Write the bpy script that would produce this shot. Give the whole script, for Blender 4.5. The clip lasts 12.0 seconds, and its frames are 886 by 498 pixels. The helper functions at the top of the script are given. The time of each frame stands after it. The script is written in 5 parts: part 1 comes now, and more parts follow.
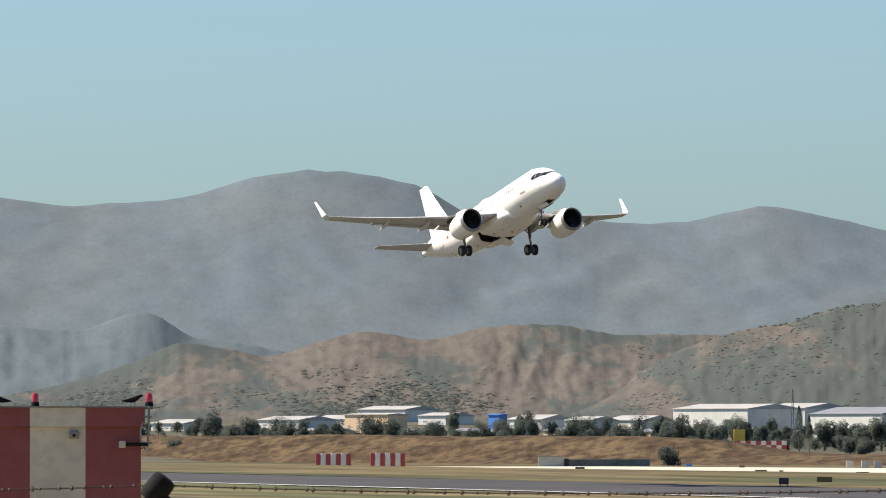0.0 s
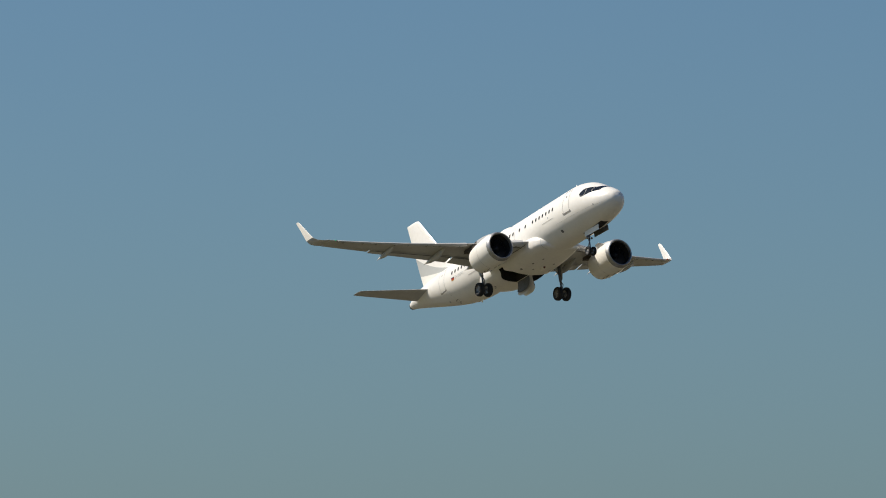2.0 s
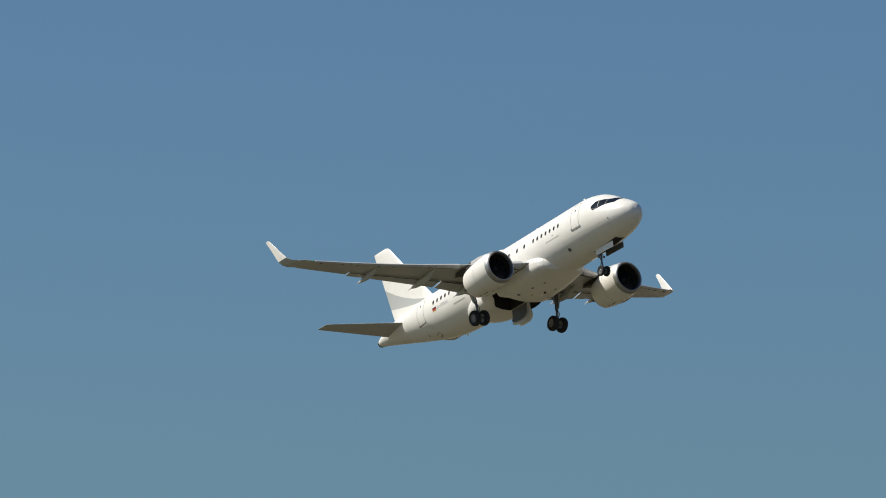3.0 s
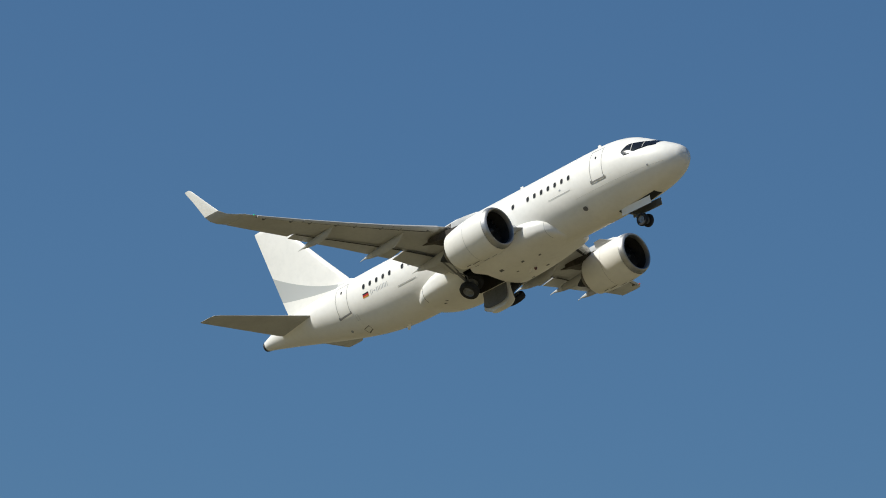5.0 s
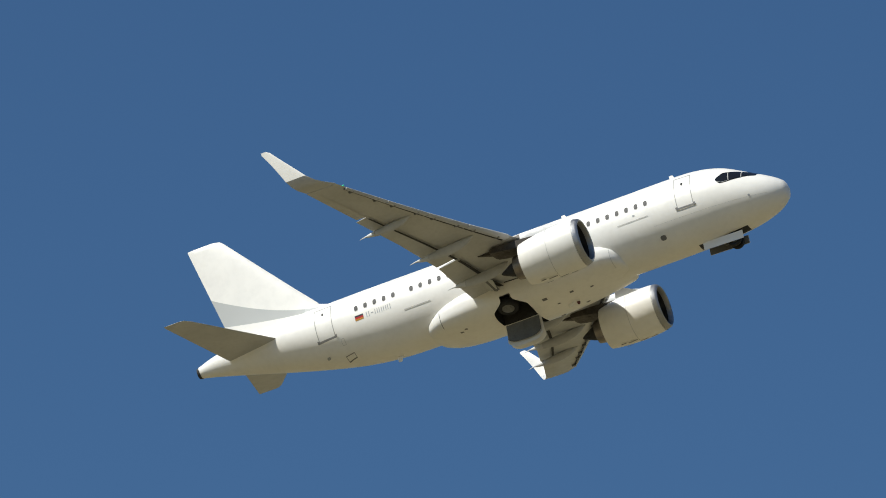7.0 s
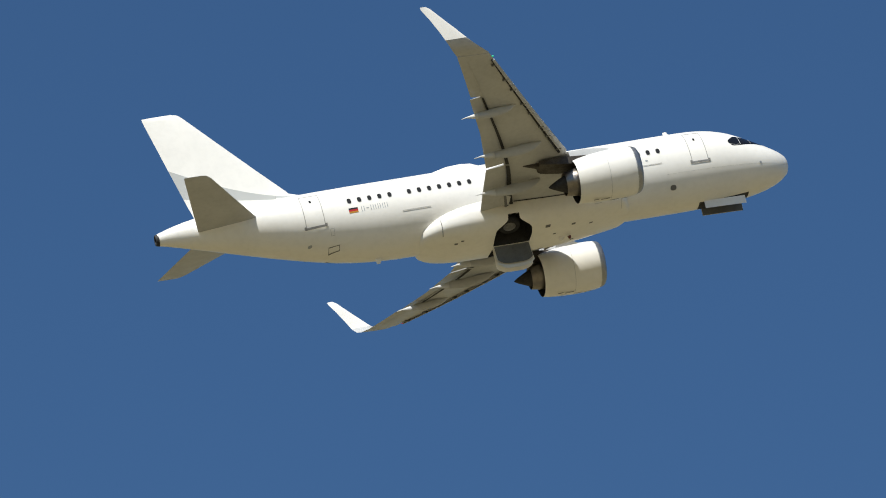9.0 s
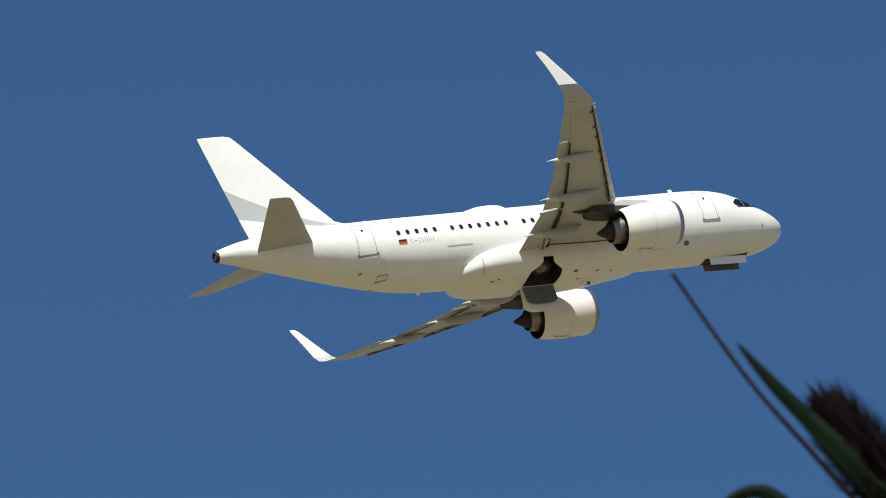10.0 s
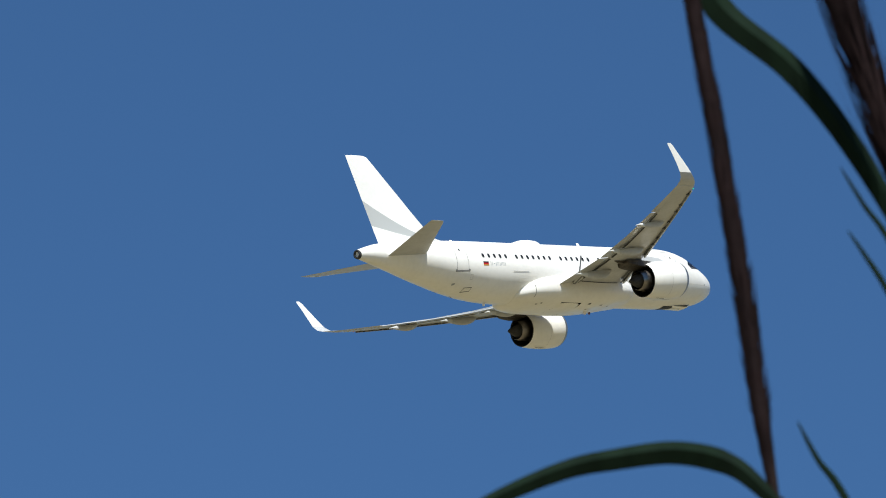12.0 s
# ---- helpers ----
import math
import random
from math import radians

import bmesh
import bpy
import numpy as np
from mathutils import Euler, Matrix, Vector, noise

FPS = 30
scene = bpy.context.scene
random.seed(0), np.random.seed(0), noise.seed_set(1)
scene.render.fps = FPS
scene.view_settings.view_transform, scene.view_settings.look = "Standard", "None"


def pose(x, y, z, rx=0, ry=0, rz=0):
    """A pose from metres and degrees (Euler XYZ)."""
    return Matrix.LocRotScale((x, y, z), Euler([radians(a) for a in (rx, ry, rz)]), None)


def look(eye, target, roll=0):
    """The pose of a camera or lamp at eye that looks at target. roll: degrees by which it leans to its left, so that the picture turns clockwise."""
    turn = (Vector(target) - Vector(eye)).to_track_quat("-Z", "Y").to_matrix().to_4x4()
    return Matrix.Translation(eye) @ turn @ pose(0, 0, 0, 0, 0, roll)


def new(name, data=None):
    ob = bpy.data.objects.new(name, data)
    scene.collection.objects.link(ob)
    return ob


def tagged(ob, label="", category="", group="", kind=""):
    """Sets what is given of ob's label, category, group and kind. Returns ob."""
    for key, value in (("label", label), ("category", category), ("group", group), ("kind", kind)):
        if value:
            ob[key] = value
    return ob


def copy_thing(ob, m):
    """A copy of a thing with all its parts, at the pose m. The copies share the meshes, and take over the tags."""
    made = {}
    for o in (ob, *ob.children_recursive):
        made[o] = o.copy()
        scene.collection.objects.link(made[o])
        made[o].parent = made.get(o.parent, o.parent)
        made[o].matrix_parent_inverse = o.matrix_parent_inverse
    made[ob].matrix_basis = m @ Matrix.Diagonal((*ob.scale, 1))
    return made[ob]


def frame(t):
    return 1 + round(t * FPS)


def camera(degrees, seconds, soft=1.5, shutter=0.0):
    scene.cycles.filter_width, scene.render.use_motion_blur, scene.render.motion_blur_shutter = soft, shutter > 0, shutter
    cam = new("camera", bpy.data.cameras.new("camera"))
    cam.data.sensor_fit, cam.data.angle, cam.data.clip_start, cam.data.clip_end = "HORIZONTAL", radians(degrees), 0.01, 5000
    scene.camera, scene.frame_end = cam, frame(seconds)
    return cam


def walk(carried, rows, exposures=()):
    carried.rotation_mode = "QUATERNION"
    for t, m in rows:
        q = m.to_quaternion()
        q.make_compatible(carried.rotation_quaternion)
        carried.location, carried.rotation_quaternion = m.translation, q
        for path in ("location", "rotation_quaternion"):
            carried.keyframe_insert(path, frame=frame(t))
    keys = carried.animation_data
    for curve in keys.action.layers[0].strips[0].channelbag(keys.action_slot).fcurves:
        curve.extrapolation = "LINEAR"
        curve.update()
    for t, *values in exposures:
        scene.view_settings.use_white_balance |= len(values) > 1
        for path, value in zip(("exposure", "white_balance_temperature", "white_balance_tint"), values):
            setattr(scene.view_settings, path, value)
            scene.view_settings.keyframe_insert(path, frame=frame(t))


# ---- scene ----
# ---------------------------------------------------------------- camera
EYE = 4.1          # metres above the runway; the camera stands on a low bank
cam = camera(7.0, 12.0, soft=1.0)
cam.data.dof.use_dof = True
cam.data.dof.focus_distance = 420.0
cam.data.dof.aperture_fstop = 85.0

AIM = [  # seconds, yaw, pitch, lean
    (0.0, 65.213, 1.559, -0.001), (0.5, 64.130, 1.981, 0.019), (1.0, 62.763, 2.717, -0.048), (1.5, 61.526, 3.429, 0.033),
    (2.0, 59.759, 4.341, -0.016), (2.5, 57.890, 5.394, -0.078), (3.0, 55.725, 6.409, -0.037), (3.5, 53.261, 7.455, -0.039),
    (4.0, 50.428, 8.631, -0.057), (4.5, 47.176, 10.024, -0.029), (5.0, 43.472, 11.716, 0.114), (5.5, 39.307, 13.784, 0.322),
    (6.0, 34.170, 15.848, 0.175), (6.5, 28.768, 17.831, 0.126), (7.0, 22.692, 19.820, 0.128), (7.5, 15.784, 21.449, 0.049),
    (8.0, 8.350, 22.851, -0.140), (8.5, 0.682, 24.100, -0.343), (9.0, -6.919, 25.209, -0.391), (9.5, -14.137, 26.139, -0.074),
    (10.0, -20.931, 26.217, 0.056), (10.5, -27.338, 25.951, 0.315), (11.0, -33.389, 25.522, 0.150), (11.5, -38.507, 25.399, 0.015),
    (12.0, -42.007, 25.431, -0.226)]
walk(cam, [(t, pose(0, 0, EYE, 90 + p, 0, y) @ pose(0, 0, 0, 0, 0, -r)) for t, y, p, r in AIM],
     exposures=[(0.0, 1.06, 6950, 16), (0.5, 0.80, 6950, 16), (1.0, 0.52, 6900, 16), (1.5, 0.27, 6850, 14), (2.0, 0.06, 6700, 12), (3.0, -0.02, 6500, 10),
                (5.0, -0.02, 6230, 8), (7.0, 0.02, 6200, 8), (9.0, 0.12, 6160, 9), (10.5, 0.18, 6050, 8), (12.0, 0.32, 5900, 8)])

# ---------------------------------------------------------------- light
SUN_TO = Vector((-0.40, -0.52, 0.755)).normalized()
sun = new("sun", bpy.data.lights.new("sun", "SUN"))
sun.data.energy, sun.data.angle, sun.data.color = 5.0, radians(0.53), (1.0, 0.94, 0.83)
sun.matrix_world = look((0, 0, 50), Vector((0, 0, 50)) - SUN_TO)

world = bpy.data.worlds.new("sky")
scene.world = world
world.use_nodes = True
wt = world.node_tree
sky = wt.nodes.new("ShaderNodeTexSky")
sky.sky_type, sky.sun_disc = "NISHITA", False
sky.sun_elevation = math.asin(SUN_TO.z)
sky.sun_rotation = math.atan2(SUN_TO.x, SUN_TO.y)
sky.altitude, sky.air_density, sky.dust_density, sky.ozone_density = 0.0, 1.0, 1.0, 4.0
clear = wt.nodes.new("ShaderNodeMix")  # a dry, clear blue
clear.data_type, clear.blend_type = "RGBA", "MULTIPLY"
clear.inputs["Factor"].default_value = 1.0
clear.inputs["B"].default_value = (0.615, 0.83, 0.985, 1)
wt.links.new(sky.outputs[0], clear.inputs["A"])
wt.links.new(clear.outputs["Result"], wt.nodes["Background"].inputs[0])
wt.nodes["Background"].inputs[1].default_value = 0.07


# ---------------------------------------------------------------- materials
def material(name, colour, rough=0.5, metal=0.0, vary=0.12, size=1.0, bump=0.0, bump_size=None, second=None, coat=0.0, mix=(0.4, 0.6), stretch=(1, 1, 1)):
    """Noise at two scales over a base colour; second: another colour that comes in patches."""
    m = bpy.data.materials.new(name)
    m.use_nodes = True
    t = m.node_tree
    b = t.nodes["Principled BSDF"]
    b.inputs["Roughness"].default_value, b.inputs["Metallic"].default_value = rough, metal
    b.inputs["Coat Weight"].default_value = coat
    co = t.nodes.new("ShaderNodeTexCoord")
    mp = t.nodes.new("ShaderNodeMapping")
    mp.inputs["Scale"].default_value = stretch
    t.links.new(co.outputs["Object"], mp.inputs[0])

    def noise_node(scale, detail=5.0):
        n = t.nodes.new("ShaderNodeTexNoise")
        n.inputs["Scale"].default_value, n.inputs["Detail"].default_value = scale, detail
        t.links.new(mp.outputs[0], n.inputs["Vector"])
        return n

    def ramp(lo, hi, source):
        r = t.nodes.new("ShaderNodeMapRange")
        r.interpolation_type = "SMOOTHSTEP"
        r.inputs["From Min"].default_value, r.inputs["From Max"].default_value = lo, hi
        t.links.new(source, r.inputs["Value"])
        return r

    def blend(kind, a, c, fac):
        x = t.nodes.new("ShaderNodeMix")
        x.data_type, x.blend_type = "RGBA", kind
        for sock, v in ((x.inputs["A"], a), (x.inputs["B"], c)):
            if isinstance(v, tuple):
                sock.default_value = (*v, 1)
            else:
                t.links.new(v, sock)
        if isinstance(fac, float):
            x.inputs["Factor"].default_value = fac
        else:
            t.links.new(fac, x.inputs["Factor"])
        return x.outputs["Result"]

    base = colour
    if second:
        base = blend("MIX", colour, second, ramp(mix[0], mix[1], noise_node(size * 0.35).outputs["Fac"]).outputs[0])
    if vary:
        dark = blend("MULTIPLY", base, (1 - vary * 1.6,) * 3, ramp(0.35, 0.75, noise_node(size).outputs["Fac"]).outputs[0])
        base = blend("MULTIPLY", dark, (1 - vary,) * 3, ramp(0.4, 0.7, noise_node(size * 7).outputs["Fac"]).outputs[0])
        rr = ramp(0.3, 0.7, noise_node(size * 3).outputs["Fac"])
        rr.inputs["To Min"].default_value, rr.inputs["To Max"].default_value = max(rough - 0.08, 0.02), min(rough + 0.1, 1)
        t.links.new(rr.outputs[0], b.inputs["Roughness"])
    if isinstance(base, tuple):
        b.inputs["Base Color"].default_value = (*base, 1)
    else:
        t.links.new(base, b.inputs["Base Color"])
    if bump:
        bp = t.nodes.new("ShaderNodeBump")
        bp.inputs["Strength"].default_value, bp.inputs["Distance"].default_value = 1.0, bump
        t.links.new(noise_node(bump_size or size * 4).outputs["Fac"], bp.inputs["Height"])
        t.links.new(bp.outputs[0], b.inputs["Normal"])
    return m


WHITE = material("white_aircraft_paint", (0.86, 0.835, 0.775), 0.36, 0, 0.035, 0.5, coat=0.08)
WING_GREY = material("light_grey_aircraft_paint", (0.50, 0.50, 0.49), 0.42, 0, 0.07, 0.6)
STRIPE = material("grey_livery_paint", (0.36, 0.38, 0.39), 0.35, 0, 0.04, 0.5, coat=0.3)
SEAM = material("dark_panel_seam", (0.16, 0.155, 0.15), 0.6, 0, 0.1, 4)
SOFT_SEAM = material("grey_panel_seam", (0.54, 0.53, 0.50), 0.6, 0, 0.1, 4)
BEACON_RED = material("dark_red_glass", (0.12, 0.03, 0.02), 0.3, 0, 0.1, 4)
# WING_GREY made paler: sunlight on the fairing tails put into the paint
SUNLIT_GREY = material("sunlit_grey_paint", (0.62, 0.615, 0.59), 0.42, 0, 0.06, 0.6)
DARK_BROWN = material("dark_brown_metal", (0.085, 0.070, 0.056), 0.6, 0.2, 0.35, 2.5)
DOOR_SEAM = material("door_seam", (0.34, 0.33, 0.31), 0.6, 0, 0.1, 4)
# near-black: paints in the shade of slots, wells and ducts; also dark parts
SHADE_AND_DARK = material("recess_shade_and_dark_parts", (0.030, 0.029, 0.028), 0.7, 0, 0.3, 3)
BAY_GREY = material("door_inner_primer", (0.16, 0.165, 0.165), 0.55, 0, 0.15, 2)
STEEL = material("gear_steel", (0.20, 0.20, 0.20), 0.45, 0.5, 0.15, 6)
LIP = material("bare_aluminium", (0.42, 0.42, 0.42), 0.5, 1.0, 0.05, 3)
HOT = material("exhaust_titanium", (0.30, 0.27, 0.24), 0.38, 1.0, 0.12, 3)
TYRE = material("black_tyre_rubber", (0.018, 0.018, 0.019), 0.8, 0, 0.2, 5)
RIM = material("wheel_rim_grey", (0.24, 0.24, 0.24), 0.4, 0.5, 0.1, 6)
GLASS = material("dark_aircraft_glass", (0.010, 0.011, 0.013), 0.08, 0, 0)
PANE = material("dark_cabin_pane", (0.012, 0.013, 0.016), 0.45, 0, 0)
PANE.node_tree.nodes["Principled BSDF"].inputs["Specular IOR Level"].default_value = 0.15
FAN = material("fan_titanium", (0.06, 0.06, 0.065), 0.45, 0.7, 0.1, 4)
RED = material("red_paint", (0.158, 0.036, 0.040), 0.7, 0, 0.12, 1.5)
HUT_WHITE = material("weathered_white_paint", (0.40, 0.39, 0.34), 0.65, 0, 0.14, 1.2)
FLAG_BLACK = material("flag_black", (0.01, 0.01, 0.01), 0.4, 0, 0)
FLAG_RED = material("flag_red", (0.45, 0.012, 0.012), 0.4, 0, 0)
FLAG_GOLD = material("flag_gold", (0.48, 0.22, 0.02), 0.4, 0, 0)


# ---------------------------------------------------------------- mesh helpers
def mesh_of(name, verts, faces, angle=35):
    me = bpy.data.meshes.new(name)
    me.from_pydata([tuple(v) for v in verts], [], faces)
    me.validate()
    me.update()
    bm = bmesh.new()
    bm.from_mesh(me)
    bmesh.ops.recalc_face_normals(bm, faces=bm.faces)
    bm.to_mesh(me)
    bm.free()
    for p in me.polygons:
        p.use_smooth = True
    me.set_sharp_from_angle(angle=radians(angle))
    return me


def part(name, geo, mat, parent=None, label="", angle=35):
    """One mesh object, under a thing or a part when parent is given. geo: (verts, faces)."""
    me = mesh_of(name, geo[0], geo[1], angle)
    for m in (mat if isinstance(mat, (list, tuple)) else [mat]):
        me.materials.append(m)
    ob = new(name, me)
    if parent:
        ob.parent = parent
    if label:
        ob["label"] = label
    return ob


def thing(name, label, category, group="", kind="", m=None):
    ob = new(name)
    ob.empty_display_size = 0.2
    if m is not None:
        ob.matrix_basis = m
    return tagged(ob, label, category, group, kind)


def join(*geos):
    verts, faces = [], []
    for v, f in geos:
        o = len(verts)
        verts += [tuple(p) for p in v]
        faces += [tuple(i + o for i in q) for q in f]
    return verts, faces


def moved(geo, m):
    return [tuple(m @ Vector(v)) for v in geo[0]], geo[1]


def loft(rings, cap0=True, cap1=True, closed=True):
    n = len(rings[0])
    verts = [p for r in rings for p in r]
    faces = []
    for i in range(len(rings) - 1):
        for j in range(n if closed else n - 1):
            k = (j + 1) % n
            faces.append((i * n + j, i * n + k, (i + 1) * n + k, (i + 1) * n + j))
    if cap0:
        faces.append(tuple(range(n)))
    if cap1:
        faces.append(tuple((len(rings) - 1) * n + j for j in reversed(range(n))))
    return verts, faces


def grid(f, nu, nv):
    """A sheet f(u, v) for u, v in 0..1."""
    verts = [f(i / nu, j / nv) for i in range(nu + 1) for j in range(nv + 1)]
    w = nv + 1
    return verts, [(i * w + j, (i + 1) * w + j, (i + 1) * w + j + 1, i * w + j + 1) for i in range(nu) for j in range(nv)]


def box(x0, x1, y0, y1, z0, z1, b=0.0):
    """A block with chamfered upright edges."""
    b = min(b, (x1 - x0) * 0.45, (y1 - y0) * 0.45)
    if b <= 0:
        pts = [(x0, y0), (x1, y0), (x1, y1), (x0, y1)]
    else:
        pts = [(x0 + b, y0), (x1 - b, y0), (x1, y0 + b), (x1, y1 - b), (x1 - b, y1), (x0 + b, y1), (x0, y1 - b), (x0, y0 + b)]
    if b <= 0:
        return loft([[(x, y, z) for x, y in pts] for z in (z0, z1)])
    cx, cy = (x0 + x1) / 2, (y0 + y1) / 2
    q = min(b, (z1 - z0) * 0.4)
    k = 1 - b / max(x1 - x0, y1 - y0)
    return loft([[(cx + (x - cx) * s, cy + (y - cy) * s, z) for x, y in pts] for z, s in ((z0, k), (z0 + q, 1), (z1 - q, 1), (z1, k))])


def tube(path, radii, n=10):
    """A round bar along a path of points."""
    rings = []
    path = [Vector(p) for p in path]
    for i, p in enumerate(path):
        d = (path[min(i + 1, len(path) - 1)] - path[max(i - 1, 0)]).normalized()
        a = d.orthogonal().normalized() if i == 0 else (a - d * a.dot(d)).normalized()
        b = d.cross(a)
        r = radii[i] if isinstance(radii, (list, tuple)) else radii
        rings.append([tuple(p + (a * math.cos(q) + b * math.sin(q)) * r) for q in (2 * math.pi * k / n for k in range(n))])
    return loft(rings)


def turned(profile, axis="x", n=32, origin=(0, 0, 0), cap0=False, cap1=False):
    """Rings of (along, radius) round an axis."""
    o = Vector(origin)
    rings = []
    for a, r in profile:
        ring = []
        for k in range(n):
            q = 2 * math.pi * k / n
            c, s = r * math.cos(q), r * math.sin(q)
            ring.append(tuple(o + Vector({"x": (a, c, s), "y": (c, a, s), "z": (c, s, a)}[axis])))
        rings.append(ring)
    return loft(rings, cap0, cap1)


def smooth_table(xs, ys):
    """A monotone-ish cubic through the table."""
    xs, ys = np.array(xs, float), np.array(ys, float)
    d = np.gradient(ys, xs)

    def f(x):
        x = min(max(x, xs[0]), xs[-1])
        i = int(min(max(np.searchsorted(xs, x) - 1, 0), len(xs) - 2))
        h = xs[i + 1] - xs[i]
        t = (x - xs[i]) / h
        return float((1 + 2 * t) * (1 - t) ** 2 * ys[i] + t * (1 - t) ** 2 * h * d[i] + t * t * (3 - 2 * t) * ys[i + 1] + t * t * (t - 1) * h * d[i + 1])
    return f
# ---------------------------------------------------------------- the ground and the distance
def bearing(deg, dist, z=0.0):
    """A place at a bearing (degrees to the left of the far side of the runway) and a distance from the camera."""
    a = radians(deg)
    return Vector((-math.sin(a) * dist, math.cos(a) * dist, z))


GRASS = material("dry_grass", (0.34, 0.27, 0.150), 0.95, 0, 0.2, 0.05, 0.05, 2.0, second=(0.21, 0.185, 0.095), stretch=(0.15, 1, 1), mix=(0.42, 0.58))
ASPHALT = material("runway_asphalt", (0.060, 0.060, 0.062), 0.95, 0, 0.15, 0.05, 0.01, 8)
PAINT = material("runway_white_paint", (0.72, 0.72, 0.69), 0.8, 0, 0.15, 0.3)
VERGE = material("mown_verge", (0.185, 0.150, 0.082), 0.95, 0, 0.38, 0.12, 0.05, 2.0, second=(0.100, 0.108, 0.052), stretch=(0.15, 1, 1), mix=(0.42, 0.58))
STRAW = material("straw_verge", (0.140, 0.114, 0.060), 0.95, 0, 0.36, 0.10, 0.05, 2.0, second=(0.080, 0.083, 0.040), stretch=(0.15, 1, 1), mix=(0.45, 0.62))
PALE = material("pale_concrete_dust", (0.48, 0.44, 0.36), 0.95, 0, 0.15, 0.06)
BANK = material("dry_bank_grass", (0.070, 0.047, 0.025), 0.95, 0, 0.42, 0.4, 0.1, 0.8, second=(0.114, 0.080, 0.043), stretch=(0.4, 1, 1))
# dry tan greyed to take in some haze
HILL = material("hazed_scrub_hill", (0.100, 0.091, 0.078), 0.95, 0, 0.16, 0.20, 0.15, 0.3)


def overgrow(m, tan, green):
    """Scrub over dry earth: thin in patches on one side of the valley, closed on the other."""
    t = m.node_tree
    b = t.nodes["Principled BSDF"]
    bare = b.inputs["Base Color"].links[0].from_socket
    co = t.nodes.new("ShaderNodeTexCoord")

    def node(kind, **inputs):
        n = t.nodes.new(kind)
        for k, v in inputs.items():
            sock = n.inputs[k.replace("_", " ")] if not k.startswith("i") or not k[1:].isdigit() else n.inputs[int(k[1:])]
            if isinstance(v, bpy.types.NodeSocket):
                t.links.new(v, sock)
            else:
                sock.default_value = v
        return n

    def calc(op, x, y):
        n = node("ShaderNodeMath", i0=x, i1=y)
        n.operation = op
        return n.outputs[0]
    a = radians(63.0)
    across = node("ShaderNodeVectorMath", i0=co.outputs["Object"], i1=(math.cos(a), math.sin(a), 0.0))
    across.operation = "DOT_PRODUCT"
    along = node("ShaderNodeMapping", Vector=co.outputs["Object"], Rotation=(0, 0, radians(155)), Scale=(3.0, 1, 1))
    along.vector_type = "TEXTURE"
    side = node("ShaderNodeMapRange", Value=across.outputs["Value"], From_Min=-60.0, From_Max=60.0, To_Min=-0.005, To_Max=0.165)
    wood = node("ShaderNodeMapRange", Value=across.outputs["Value"], From_Min=-212.0, From_Max=-280.0, To_Min=0.0, To_Max=0.13)
    side = node("ShaderNodeMath", i0=side.outputs[0], i1=wood.outputs[0])
    cover = calc("ADD", node("ShaderNodeTexNoise", Vector=along.outputs[0], Scale=0.022, Detail=6.0, Roughness=0.68).outputs["Fac"], side.outputs[0])
    tufts = node("ShaderNodeTexNoise", Vector=along.outputs[0], Scale=0.14, Detail=6.0, Roughness=0.7).outputs["Fac"]
    cover = calc("ADD", cover, calc("MULTIPLY", calc("SUBTRACT", tufts, 0.5), 0.34))
    amount = node("ShaderNodeMapRange", Value=cover, From_Min=0.50, From_Max=0.60, To_Min=0.0, To_Max=0.9)
    amount.interpolation_type = "SMOOTHSTEP"
    shade = node("ShaderNodeMix", i0=0.5)
    shade.data_type = "RGBA"
    t.links.new(tufts, shade.inputs["Factor"])
    shade.inputs["A"].default_value, shade.inputs["B"].default_value = (*green, 1), (*tan, 1)
    x = node("ShaderNodeMix")
    x.data_type = "RGBA"
    t.links.new(amount.outputs[0], x.inputs["Factor"])
    t.links.new(bare, x.inputs["A"])
    t.links.new(shade.outputs["Result"], x.inputs["B"])
    t.links.new(x.outputs["Result"], b.inputs["Base Color"])


# both scrub tones pulled towards grey-blue, painting in the valley's haze
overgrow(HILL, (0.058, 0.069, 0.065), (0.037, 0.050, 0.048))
# distance haze is mixed into these two base colours as blue-grey
MOUNTAIN = material("hazed_mountain_scrub", (0.089, 0.117, 0.131), 0.95, 0, 0.09, 0.05, second=(0.097, 0.119, 0.130), mix=(0.44, 0.62))
MID_HILL = material("hazed_ridge_scrub", (0.082, 0.108, 0.118), 0.95, 0, 0.1, 0.08)


for m_ in (GRASS, ASPHALT, PAINT, VERGE, STRAW, PALE, BANK, HILL, MOUNTAIN, MID_HILL):  # dusty, without sheen
    m_.node_tree.nodes["Principled BSDF"].inputs["Specular IOR Level"].default_value = 0.08

for m_, long_ in ((HILL, 4.0), (MOUNTAIN, 4.0), (MID_HILL, 5.0), (BANK, 2.5)):  # patches drawn out up the slopes
    mp_ = m_.node_tree.nodes["Mapping"]
    mp_.vector_type = "TEXTURE"
    mp_.inputs["Rotation"].default_value = (0, 0, radians(155))
    mp_.inputs["Scale"].default_value = (long_, 1, 1)


def ground_height(x, y):
    """A low bank under the camera, that falls to the level of the runway."""
    d = math.hypot(x, y)
    t = min(max((d - 14) / 90, 0), 1)
    return 2.4 * (1 - t * t * (3 - 2 * t))


def tilt(x, y):
    """The runway's fall towards its end, that levels out on both sides."""
    near = min(max((y - 150) / 130, 0), 1)
    far = min(max((520 - y) / 120, 0), 1)
    u = min(max((x + 682) / 320, -2.2), 2.2)
    u = u - u ** 3 / 14.52
    return -1.728 * u * near * near * (3 - 2 * near) * far * far * (3 - 2 * far)


